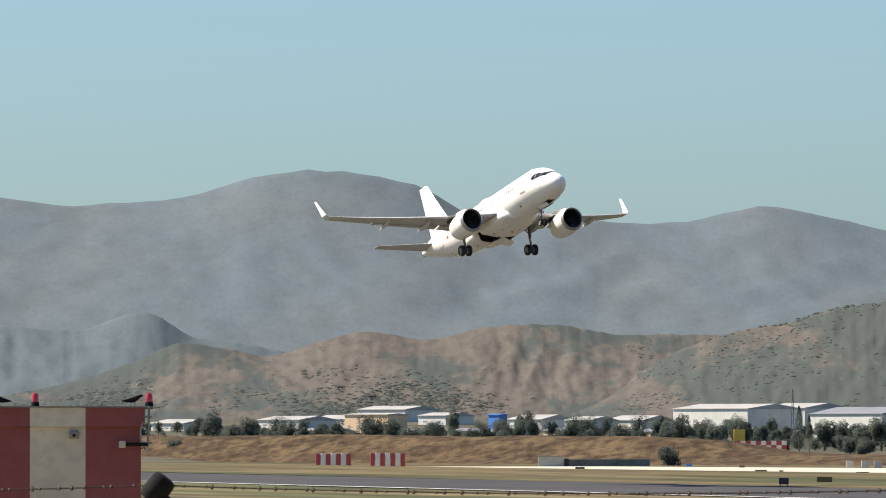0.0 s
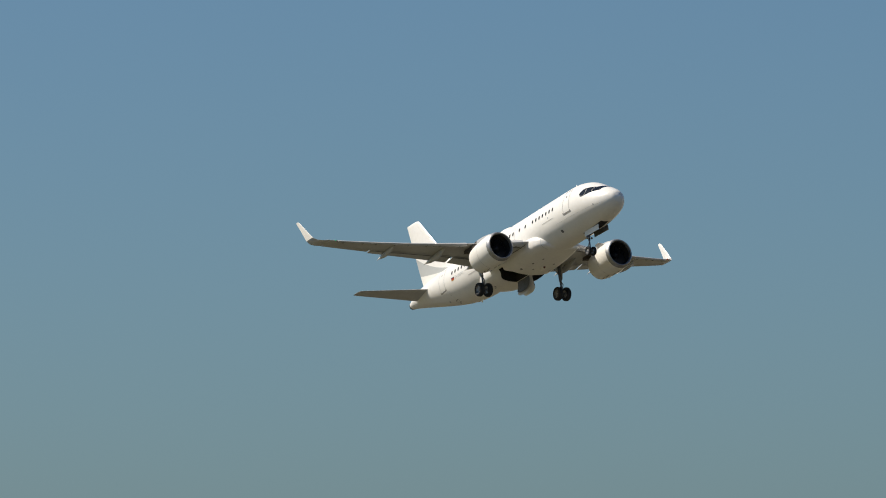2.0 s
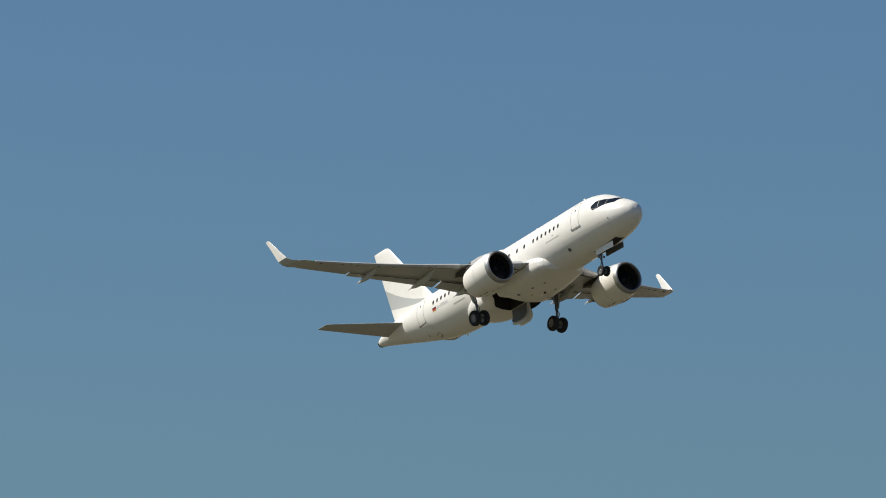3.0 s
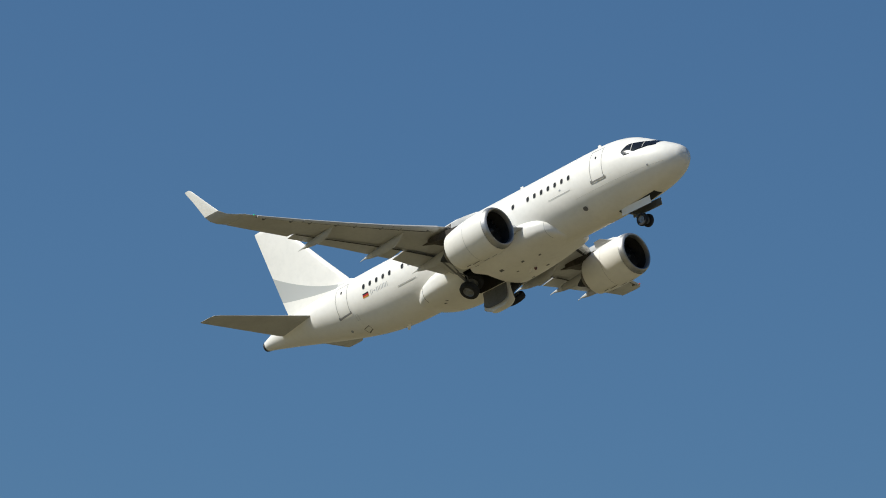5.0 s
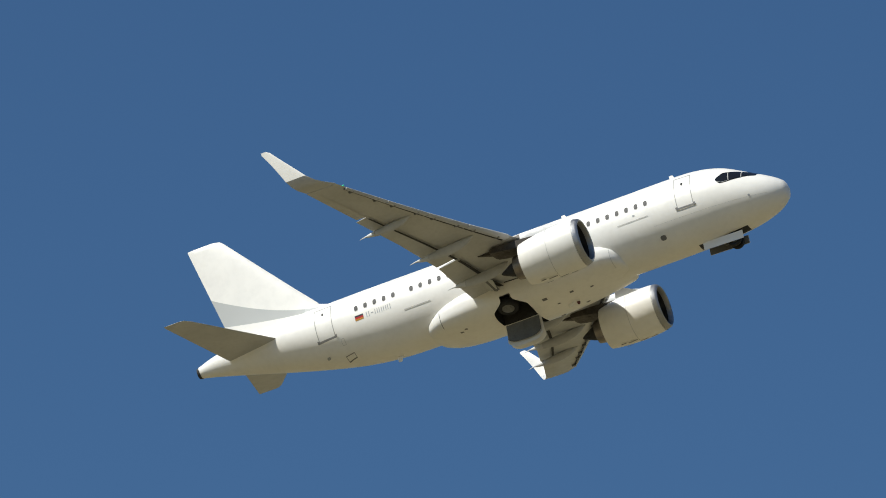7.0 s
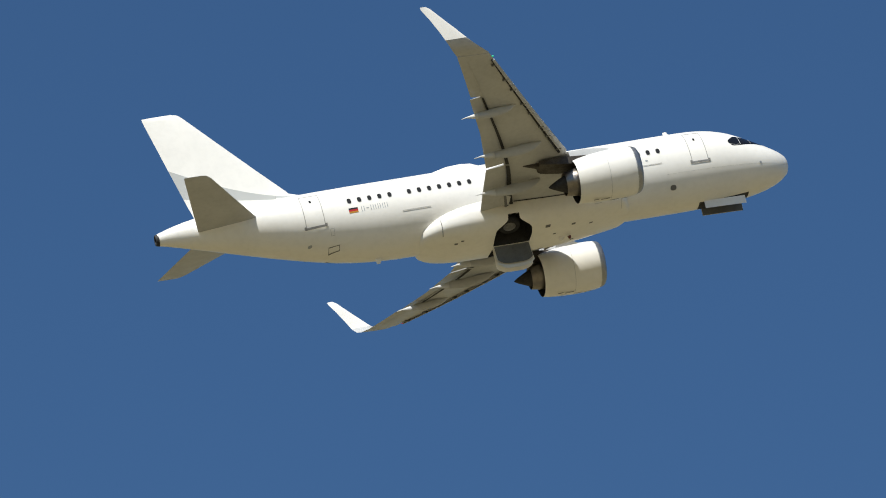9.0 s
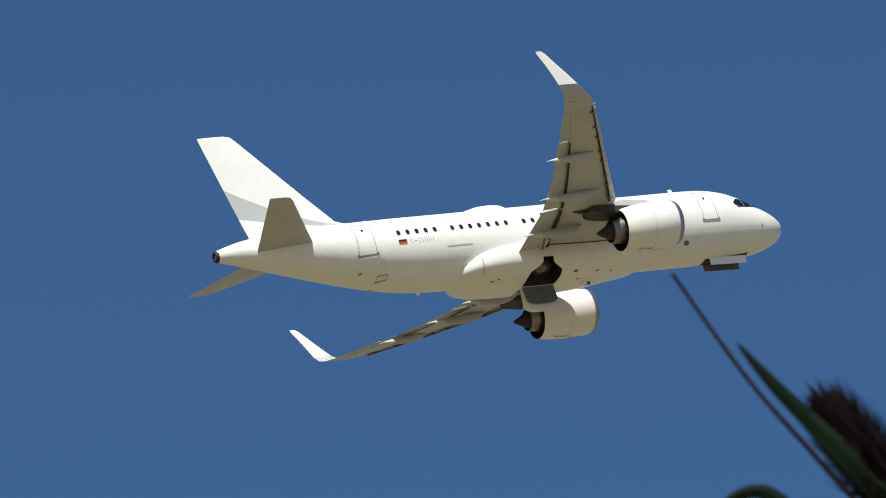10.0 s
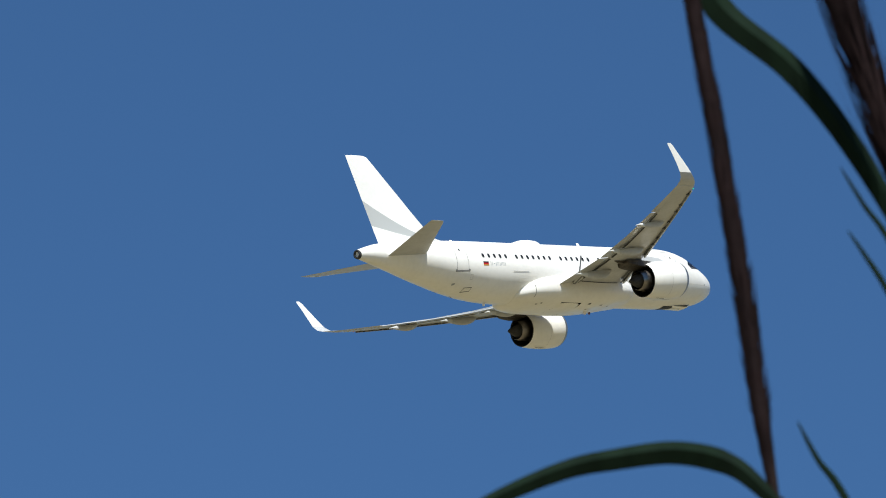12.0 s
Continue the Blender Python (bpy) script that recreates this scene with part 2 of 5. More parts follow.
def build_ground():
    verts, faces = [], []

    def level(x, y):
        return ground_height(x, y) + tilt(x, y) + (0.04 * noise.noise((x * 0.3, y * 0.3, 0)) if math.hypot(x, y) < 100 else 0)
    near = [-90 + 6 * k for k in range(31)]
    xs = [-4980, -3600, -2600, -2000] + [-1600 + 50 * k for k in range(30)] + near + [110, 140, 180, 230, 300, 400, 560, 820, 1200, 1800, 2600, 3600, 4980]
    ys = [-4980, -3600, -2600, -1800, -1200, -820, -560, -380, -260, -180, -130, -100] + near + [110, 130] + [150 + 15 * k for k in range(26)] + [560, 620, 700, 820, 1200, 1800, 2600, 3600, 4980]
    for x in xs:
        for y in ys:
            verts.append((x, y, level(x, y)))
    n = len(ys)
    for i in range(len(xs) - 1):
        for k in range(n - 1):
            faces.append((i * n + k, (i + 1) * n + k, (i + 1) * n + k + 1, i * n + k + 1))
    tagged(part("ground", (verts, faces), GRASS), "flat airfield ground of dry yellow grass", "ground", kind="structure")


def strip(name, y0, y1, x0, x1, z, mat, label, category="road", parent=None, narrow=0.0):
    """A long bed on the ground; narrow: how much of its near side is cut away at its far end."""
    n, m = max(int((x1 - x0) / 25), 1), max(int((y1 - y0) / 15), 1)

    def f(u, v):
        a = y0 + (y1 - y0) * narrow * max(1 - u * 1.6, 0) ** 1.3
        wave = 2.5 * noise.noise((x0 * 0.1 + u * 23, v * 3, z * 50)) if mat is not ASPHALT and mat is not PAINT else 0
        x, y = x0 + (x1 - x0) * u, a + (y1 - a) * v
        return (x, y + wave * (1 if v in (0, 1) else 0), tilt(x, y) + z)
    top = grid(f, n, m)
    low = ([(x, y, q - 0.12) for x, y, q in top[0]], top[1])
    ob = part(name, join(top, low), mat, parent)
    return ob if parent else tagged(ob, label, category, kind="structure")


def build_airfield():
    runway = strip("runway", 297.5, 342.5, -2600, 1800, 0.09, ASPHALT, "long grey asphalt runway with a white edge line")
    strip("edge_line", 298.6, 299.7, -2600, 1800, 0.10, PAINT, "", parent=runway)
    strip("near_verge", 152, 296, -1400, -280, 0.07, VERGE, "mown greenish brown verge before the runway", "grass")
    strip("far_verge", 344, 469, -2000, -200, 0.07, STRAW, "mown straw-coloured verge beyond the runway", "grass")
    strip("outer_verge", 632, 722, -2300, -300, 0.07, STRAW, "rough straw-coloured grass below the bank", "grass")
    strip("service_road", 472, 628, -1290, -560, 0.09, PALE, "pale dusty concrete apron beyond the runway", "apron", narrow=0.62)
    # the grass bank
    hgt = smooth_table([-2400, -1900, -1700, -1560, -1490, -1462, -1440, -1415, -1320, -1250], [6.9, 7.1, 6.9, 6.5, 6.2, 5.4, 3.4, 2.6, 2.3, 0.05])

    def f(u, v):
        x = -2400 + 1150 * u
        e = abs(2 * v - 1)
        k = 1 - e * e * (3 - 2 * e)
        w = noise.noise((x * 0.03, v * 3, 1.0)) * 0.5 + noise.noise((x * 0.11, v * 5, 4.0)) * 0.25 + noise.noise((x * 0.4, v * 9, 6.0)) * 0.2
        return (x, 705 + 75 * v, max(hgt(x) * k * (1 + 0.10 * w), 0) - 0.02)
    tagged(part("bank", grid(f, 460, 24), BANK), "long brown dry grass bank behind the airfield", "bank", kind="structure")


def ridge(name, profile, d0, d1, mat, label, seed, rough, spur=3.2, size=(420, 46), bend=0.9):
    """A range of hills: crest elevations by bearing; spurs and gullies run down between the distances d1 (crest) and d0 (foot)."""
    crest = smooth_table([p[0] for p in profile], [p[1] for p in profile])
    b0, b1 = profile[0][0], profile[-1][0]

    def f(u, v):
        b = b0 + (b1 - b0) * u
        w = v * 1.10
        d = d0 + (d1 - d0) * w
        top = math.tan(radians(crest(b))) * d1 + EYE
        s = min(w, 1.0)
        even = sum(crest(min(max(b + q, b0), b1)) for q in (-1.5, -1.0, -0.5, 0, 0.5, 1.0, 1.5)) / 7
        even = math.tan(radians(even)) * d1 + EYE
        top = even + (top - even) * s ** 3
        k = s ** bend if w <= 1 else 1 - (w - 1) * 1.2
        sway = 1.3 * noise.noise((b * 0.9, s * 1.4, seed + 9))
        q = b * spur + sway + 2.0 * s
        gully = 1 - 2 * abs(noise.noise((q, s * 2.6, seed))) * 1.7 + 0.6 * (1 - 2 * abs(noise.noise((q * 2.3 - 2.8 * s, s * 4.6, seed + 1))) * 1.7)
        fine = noise.fractal((b * spur * 5, s * 12, seed), 0.8, 2.1, 5)
        edge = noise.fractal((b * 11, 0, seed + 3), 0.8, 2.0, 4) * 0.010
        h = top * (k * (1 + edge) + rough * (gully * 0.5 + fine * 0.34 - 0.4) * s * (1 - s ** 3) * 1.7)
        return tuple(bearing(b, d, max(h, -0.5 if v > 0 else -1.0)))
    tagged(part(name, grid(f, *size), mat, angle=180), label, "hills", kind="structure")
    return lambda b, v: f((b - b0) / (b1 - b0), v)


SLOPES = {}


def build_distance():
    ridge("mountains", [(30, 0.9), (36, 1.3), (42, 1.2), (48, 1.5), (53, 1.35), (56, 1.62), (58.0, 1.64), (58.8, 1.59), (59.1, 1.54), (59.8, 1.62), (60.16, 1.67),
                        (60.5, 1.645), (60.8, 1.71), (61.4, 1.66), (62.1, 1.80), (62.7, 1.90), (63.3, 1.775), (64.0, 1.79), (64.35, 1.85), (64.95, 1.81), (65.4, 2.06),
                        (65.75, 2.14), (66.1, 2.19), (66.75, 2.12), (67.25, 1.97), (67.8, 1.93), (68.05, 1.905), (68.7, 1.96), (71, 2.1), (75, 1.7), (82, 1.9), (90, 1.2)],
          3960, 4650, MOUNTAIN, "far scrub-covered mountain range, haze put into its blue-grey colour", 3.0, 0.030, 1.1, (420, 56), 1.0)
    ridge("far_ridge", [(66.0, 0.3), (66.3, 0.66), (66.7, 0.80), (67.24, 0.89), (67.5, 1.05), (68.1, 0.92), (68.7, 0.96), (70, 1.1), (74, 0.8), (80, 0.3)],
          3560, 3900, MID_HILL, "middle ridge before the mountains, haze put into its grey-green colour", 8.0, 0.04, 2.0)
    SLOPES["dry"] = ridge("dry_hills", [(61.6, 0.3), (62.2, 0.70), (62.8, 0.86), (63.45, 0.89), (63.85, 0.89), (64.25, 0.96), (64.9, 0.94), (65.3, 0.85), (65.85, 0.91), (66.2, 0.83),
                        (66.57, 0.72), (66.95, 0.78), (67.33, 0.81), (67.66, 0.67), (68.05, 0.54), (68.7, 0.40), (70, 0.35), (76, 0.3)],
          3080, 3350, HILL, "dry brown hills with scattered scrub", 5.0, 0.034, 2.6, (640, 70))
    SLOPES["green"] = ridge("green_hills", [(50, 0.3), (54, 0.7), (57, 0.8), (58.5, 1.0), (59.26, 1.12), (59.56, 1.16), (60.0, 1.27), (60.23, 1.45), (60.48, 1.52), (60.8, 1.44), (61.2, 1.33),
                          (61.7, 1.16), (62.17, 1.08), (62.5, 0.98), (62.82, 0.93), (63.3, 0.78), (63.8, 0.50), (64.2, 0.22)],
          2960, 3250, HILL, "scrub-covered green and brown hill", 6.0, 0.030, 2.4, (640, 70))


def terrace(d):
    return 13.0 * min(max((d - 1800) / 700, 0), 1)


def build_terrace():
    f = lambda u, v: tuple(bearing(48 + 34 * u, 1790 + 1450 * v, terrace(1790 + 1450 * v) + 0.3 * noise.noise((u * 90, v * 9, 2)) - (0.4 if v == 0 else 0)))
    tagged(part("valley_floor", grid(f, 120, 16), VALLEY), "gently rising valley floor with dry fields", "ground", kind="structure")


VALLEY = material("valley_fields", (0.105, 0.095, 0.068), 0.95, 0, 0.2, 0.05, second=(0.07, 0.077, 0.056))
VALLEY.node_tree.nodes["Principled BSDF"].inputs["Specular IOR Level"].default_value = 0.08

build_ground()
build_terrace()
build_airfield()
build_distance()
# ---------------------------------------------------------------- the airliner: x forward from the nose, y to port, z up
S_ = [0, 0.1, 0.3, 0.6, 1.0, 1.5, 2.0, 2.5, 3.0, 3.5, 4.2, 5.0, 6.2, 8.0, 20.0, 21.5, 23.0, 24.5, 26.0, 27.5, 29.0, 30.5, 32.0, 33.0, 33.5]
top_of = smooth_table(S_, [-0.55, -0.20, 0.05, 0.28, 0.52, 0.80, 1.08, 1.37, 1.62, 1.80, 1.96, 2.05, 2.07, 2.07, 2.07, 2.07, 2.07, 2.06, 2.04, 2.01, 1.96, 1.86, 1.66, 1.42, 1.27])
low_of = smooth_table(S_, [-0.55, -0.88, -1.11, -1.33, -1.51, -1.67, -1.78, -1.86, -1.92, -1.97, -2.02, -2.05, -2.07, -2.07, -2.07, -2.06, -1.96, -1.74, -1.40, -1.00, -0.58, -0.14, 0.28, 0.55, 0.66])
half_of = smooth_table(S_, [0.0, 0.35, 0.61, 0.87, 1.11, 1.33, 1.50, 1.63, 1.73, 1.81, 1.89, 1.94, 1.975, 1.975, 1.975, 1.975, 1.96, 1.90, 1.78, 1.60, 1.36, 1.06, 0.72, 0.46, 0.31])


def skin(s, phi, off=0.0):
    """A point on the fuselage at station s; phi in degrees from the top, positive to port."""
    zt, zb, w = top_of(s), low_of(s), half_of(s)
    a = radians(phi)
    return (-s, (w + off) * math.sin(a), (zt + zb) / 2 + ((zt - zb) / 2 + off) * math.cos(a))


def skin_phi(s, z):
    zt, zb = top_of(s), low_of(s)
    return math.degrees(math.acos(max(-1, min(1, (z - (zt + zb) / 2) / ((zt - zb) / 2)))))


def skin_patch(s0, s1, z0, z1, side, off=0.006, nu=4, nv=4, round_=0.0):
    """A thin plate that follows the fuselage's side; side: +1 port, -1 starboard."""
    def f(u, v):
        s, z = s0 + (s1 - s0) * u, z0 + (z1 - z0) * v
        if round_:
            cs, cz = (s0 + s1) / 2, (z0 + z1) / 2
            a, b = (s - cs) / (s1 - s0) * 2, (z - cz) / (z1 - z0) * 2
            k = 1 - round_ * (abs(a) ** 3) * (abs(b) ** 3)
            s, z = cs + (s - cs) * k, cz + (z - cz) * k
        return skin(s, side * skin_phi(s, z), off)
    return grid(f, nu, nv)


def frame_patch(s0, s1, z0, z1, side, w=0.04, off=0.007):
    return join(skin_patch(s0, s0 + w, z0, z1, side, off, 1, 8), skin_patch(s1 - w, s1, z0, z1, side, off, 1, 8),
                skin_patch(s0 + w, s1 - w, z0, z0 + w, side, off, 4, 1), skin_patch(s0 + w, s1 - w, z1 - w, z1, side, off, 4, 1))


def oval_patch(s, z, rs, rz, side, off=0.008, n=14, power=2.6):
    verts = [skin(s, side * skin_phi(s, z), off)]
    for k in range(n):
        a = 2 * math.pi * k / n
        c, q = math.cos(a), math.sin(a)
        ds, dz = math.copysign(abs(c) ** (2 / power), c) * rs, math.copysign(abs(q) ** (2 / power), q) * rz
        verts.append(skin(s + ds, side * skin_phi(s + ds, z + dz), off))
    return verts, [(0, 1 + k, 1 + (k + 1) % n) for k in range(n)]


# belly fairing: half width, lowest z, highest z by station
F_ = [9.15, 9.35, 9.8, 10.5, 11.5, 13, 15, 16.94, 18.26, 19.23, 19.93, 20.37, 20.5]
belly_w = smooth_table(F_, [1.0, 1.5, 1.92, 2.12, 2.22, 2.26, 2.28, 2.26, 2.20, 2.02, 1.62, 1.0, 0.5])
belly_lo = smooth_table(F_, [-2.00, -2.03, -2.07, -2.16, -2.30, -2.45, -2.50, -2.48, -2.44, -2.34, -2.2, -2.0, -1.85])
belly_hi = smooth_table(F_, [-1.2, -0.95, -0.62, -0.35, -0.22, -0.18, -0.18, -0.25, -0.45, -0.75, -1.1, -1.4, -1.6])


def belly(s, phi, off=0.0, p=2.6):
    """A point on the belly fairing; phi from straight down, positive to port."""
    a = radians(phi)
    c, q = math.cos(a), math.sin(a)
    w, h, zc = belly_w(s) + off, (belly_hi(s) - belly_lo(s)) / 2 + off, (belly_hi(s) + belly_lo(s)) / 2
    return (-s, w * math.copysign(abs(q) ** (2 / p), q), zc - h * math.copysign(abs(c) ** (2 / p), c))


def belly_z(s, y):
    """The fairing's underside at a station and a distance from the middle."""
    w, h, zc = belly_w(s), (belly_hi(s) - belly_lo(s)) / 2, (belly_hi(s) + belly_lo(s)) / 2
    return zc - h * max(1 - min(abs(y) / w, 0.999) ** 2.6, 0) ** (1 / 2.6)


# wing: leading edge, chord, lower surface and thickness by distance from the middle
lead_of = lambda y: 10.85 + (y - 1.98) * 0.5215
chord_of = smooth_table([0.8, 1.98, 6.3, 13.4, 16.6], [6.5, 6.15, 4.20, 2.32, 1.62])
wing_z = lambda y: -1.28 + 0.101 * (y - 2) + 0.0034 * (y - 2) ** 2
thick_of = smooth_table([0.8, 1.98, 6.3, 16.6], [0.98, 0.86, 0.50, 0.19])


def aerofoil(n=11):
    """Fractions (along the chord, above the lower line) round a section, from the trailing edge over the top."""
    up = [(0.5 + 0.5 * math.cos(math.pi * i / n)) for i in range(n + 1)]
    t = lambda x: 2.6 * (0.2969 * x ** 0.5 - 0.126 * x - 0.3516 * x * x + 0.2843 * x ** 3 - 0.1015 * x ** 4) / 0.52
    return [(x, 0.62 * t(x) + 0.02) for x in up] + [(x, -0.38 * t(x)) for x in reversed(up[1:-1])]


def section(side, y, lead, chord, z, thick, tilt=0.0, cut=1.0, start=0.0):
    """A wing section; tilt: degrees by which the span has turned upwards there."""
    a = radians(tilt)
    ring = []
    for u, v in aerofoil():
        u = start + (min(u, cut) - start) * 1.0 if u > start else start
        h = v * thick
        ring.append((-(lead + u * chord), side * (y - h * math.sin(a)), z + 0.38 * thick + h * math.cos(a)))
    return ring


def build_wing(plane, side):
    cuts = [(0.8, 0.80), (1.98, 0.80), (4.2, 0.80), (6.3, 0.80), (9.5, 0.79), (12.86, 0.78), (12.90, 1.0), (14.8, 1.0), (16.5, 1.0)]
    rings = [section(side, y, lead_of(y), chord_of(y), wing_z(y), thick_of(y), 0, c) for y, c in cuts]
    part("wing", loft(rings), WING_GREY, plane, "light grey swept wing with flaps slightly out")
    tips = [(16.5, 1.00, 18.42, 1.64, 0.19, 6), (16.95, 1.08, 18.82, 1.48, 0.18, 18), (17.27, 1.24, 19.20, 1.28, 0.16, 42), (17.45, 1.55, 19.58, 1.08, 0.14, 66),
            (17.53, 2.08, 20.04, 0.86, 0.12, 78), (17.60, 2.72, 20.60, 0.62, 0.10, 82), (17.66, 3.28, 21.08, 0.46, 0.08, 82), (17.68, 3.41, 21.28, 0.28, 0.05, 82)]
    tip_rings = [section(side, y, l, c, z - 0.38 * th, th, a) for y, z, l, c, th, a in tips]
    part("wing_tip", loft(tip_rings[:4]), WING_GREY, plane)
    part("sharklet", loft(tip_rings[3:]), WHITE, plane, "white upturned wing tip")
    # flaps, two panels a side
    for y0, y1 in ((2.15, 6.22), (6.40, 12.82)):
        rings = []
        for y in (y0, (y0 + y1) / 2, y1):
            c = chord_of(y)
            fl = section(side, y, 0, 0.27 * c, 0, 0.30 * thick_of(y))
            a = radians(9)
            o = lead_of(y) + 0.765 * c
            rings.append([(-(o - p[0] * math.cos(a) + p[2] * 0), p[1], wing_z(y) + 0.10 + p[2] + p[0] * math.sin(a)) for p in fl])
        part("flap", loft(rings), WING_GREY, plane)
        # dark sheet in the cove, coloured for the shade in the gap
        cove = lambda u, v: (-(lead_of(y0 + (y1 - y0) * u) + (0.735 + 0.045 * v) * chord_of(y0 + (y1 - y0) * u)), side * (y0 + (y1 - y0) * u), wing_z(y0 + (y1 - y0) * u) + thick_of(y0 + (y1 - y0) * u) * (0.10 + 0.05 * v) - 0.03)
        part("flap_cove_shade", grid(cove, 12, 1), SHADE_AND_DARK, plane)
    # slats
    for y0, y1 in ((2.6, 4.9), (6.7, 9.0), (9.04, 11.3), (11.34, 13.6), (13.64, 15.95)):
        rings = []
        for y in (y0, y1):
            c, th = chord_of(y), thick_of(y)
            l = lead_of(y) - 0.035 * c
            z = wing_z(y) - 0.05
            rings.append([(-(l + u * c), side * y, z + v * th) for u, v in ((0.10, 0.82), (0.05, 0.72), (0.02, 0.58), (0.0, 0.38), (0.012, 0.2), (0.04, 0.06), (0.075, 0.0), (0.08, 0.05), (0.06, 0.3))])
        part("slat", loft(rings), WING_GREY, plane)
        # dark sheet behind the slat, coloured for the slot's shade
        slot = lambda u, v: (-(lead_of(y0 + (y1 - y0) * u) + (0.050 + 0.035 * v) * chord_of(y0 + (y1 - y0) * u)), side * (y0 + (y1 - y0) * u), wing_z(y0 + (y1 - y0) * u) + 0.04 - 0.045 * v)
        part("slat_slot_shade", grid(slot, 6, 1), SHADE_AND_DARK, plane)
        for k in (0.2, 0.8):
            y = y0 + (y1 - y0) * k
            part("slat_track", moved(box(-0.28, 0.0, -0.05, 0.05, -0.06, 0.05), Matrix.Translation((-(lead_of(y) + 0.02), side * y, wing_z(y) + 0.02))), BAY_GREY, plane)
    # flap track fairings
    for y, s0, s1, d in ((4.35, 14.3, 17.80, 0.60), (7.95, 14.7, 18.32, 0.56), (11.70, 16.5, 19.42, 0.46)):
        rings = []
        for k in range(11):
            u = k / 10
            r = math.sin(math.pi * min(u * 1.05 + 0.02, 1) ** 0.8) ** 0.75 if k < 10 else 0.05
            s = s0 + (s1 - s0) * u
            zc = wing_z(y) + 0.16 - 0.16 * u - 0.26 * u ** 3
            rings.append([(-s, side * (y + 0.17 * r * math.sin(q)), zc - d * r * (0.55 - 0.5 * math.cos(q)) * 1.0) for q in (2 * math.pi * j / 12 for j in range(12))])
        cut = 7
        fair = part("flap_track_fairing", loft(rings[:cut + 1]), WING_GREY, plane)
        part("fairing_tail", loft([[(p[0] - 0.012, p[1], p[2]) for p in rings[cut]]] + rings[cut + 1:]), SUNLIT_GREY, fair, "pointed tail of the fairing, lighter grey for sunlight")
    # aileron seam, fuel panels
    seam = lambda u, v: (-(lead_of(13.0 + 3.1 * u) + (0.74 + 0.02 * v) * chord_of(13.0 + 3.1 * u)), side * (13.0 + 3.1 * u), wing_z(13.0 + 3.1 * u) + thick_of(13.0) * 0.055 - 0.004)
    part("aileron_seam", grid(seam, 8, 1), SOFT_SEAM, plane)
    y = 16.15
    part("navigation_light", turned([(-0.04, 0.0), (0.0, 0.035), (0.06, 0.04), (0.10, 0.0)], "x", 10, (-(lead_of(y) - 0.02), side * y, wing_z(y) + 0.07)), GREEN_LAMP if side < 0 else RED_LAMP, plane, "small glowing wing tip light")


def lamp_material(name, colour, power):
    m = bpy.data.materials.new(name)
    m.use_nodes = True
    b = m.node_tree.nodes["Principled BSDF"]
    b.inputs["Base Color"].default_value = (*colour, 1)
    b.inputs["Emission Color"].default_value = (*colour, 1)
    b.inputs["Emission Strength"].default_value = power
    return m


GREEN_LAMP = lamp_material("green_lamp", (0.03, 0.45, 0.25), 0.5)
RED_LAMP = lamp_material("red_lamp", (0.50, 0.05, 0.02), 0.3)


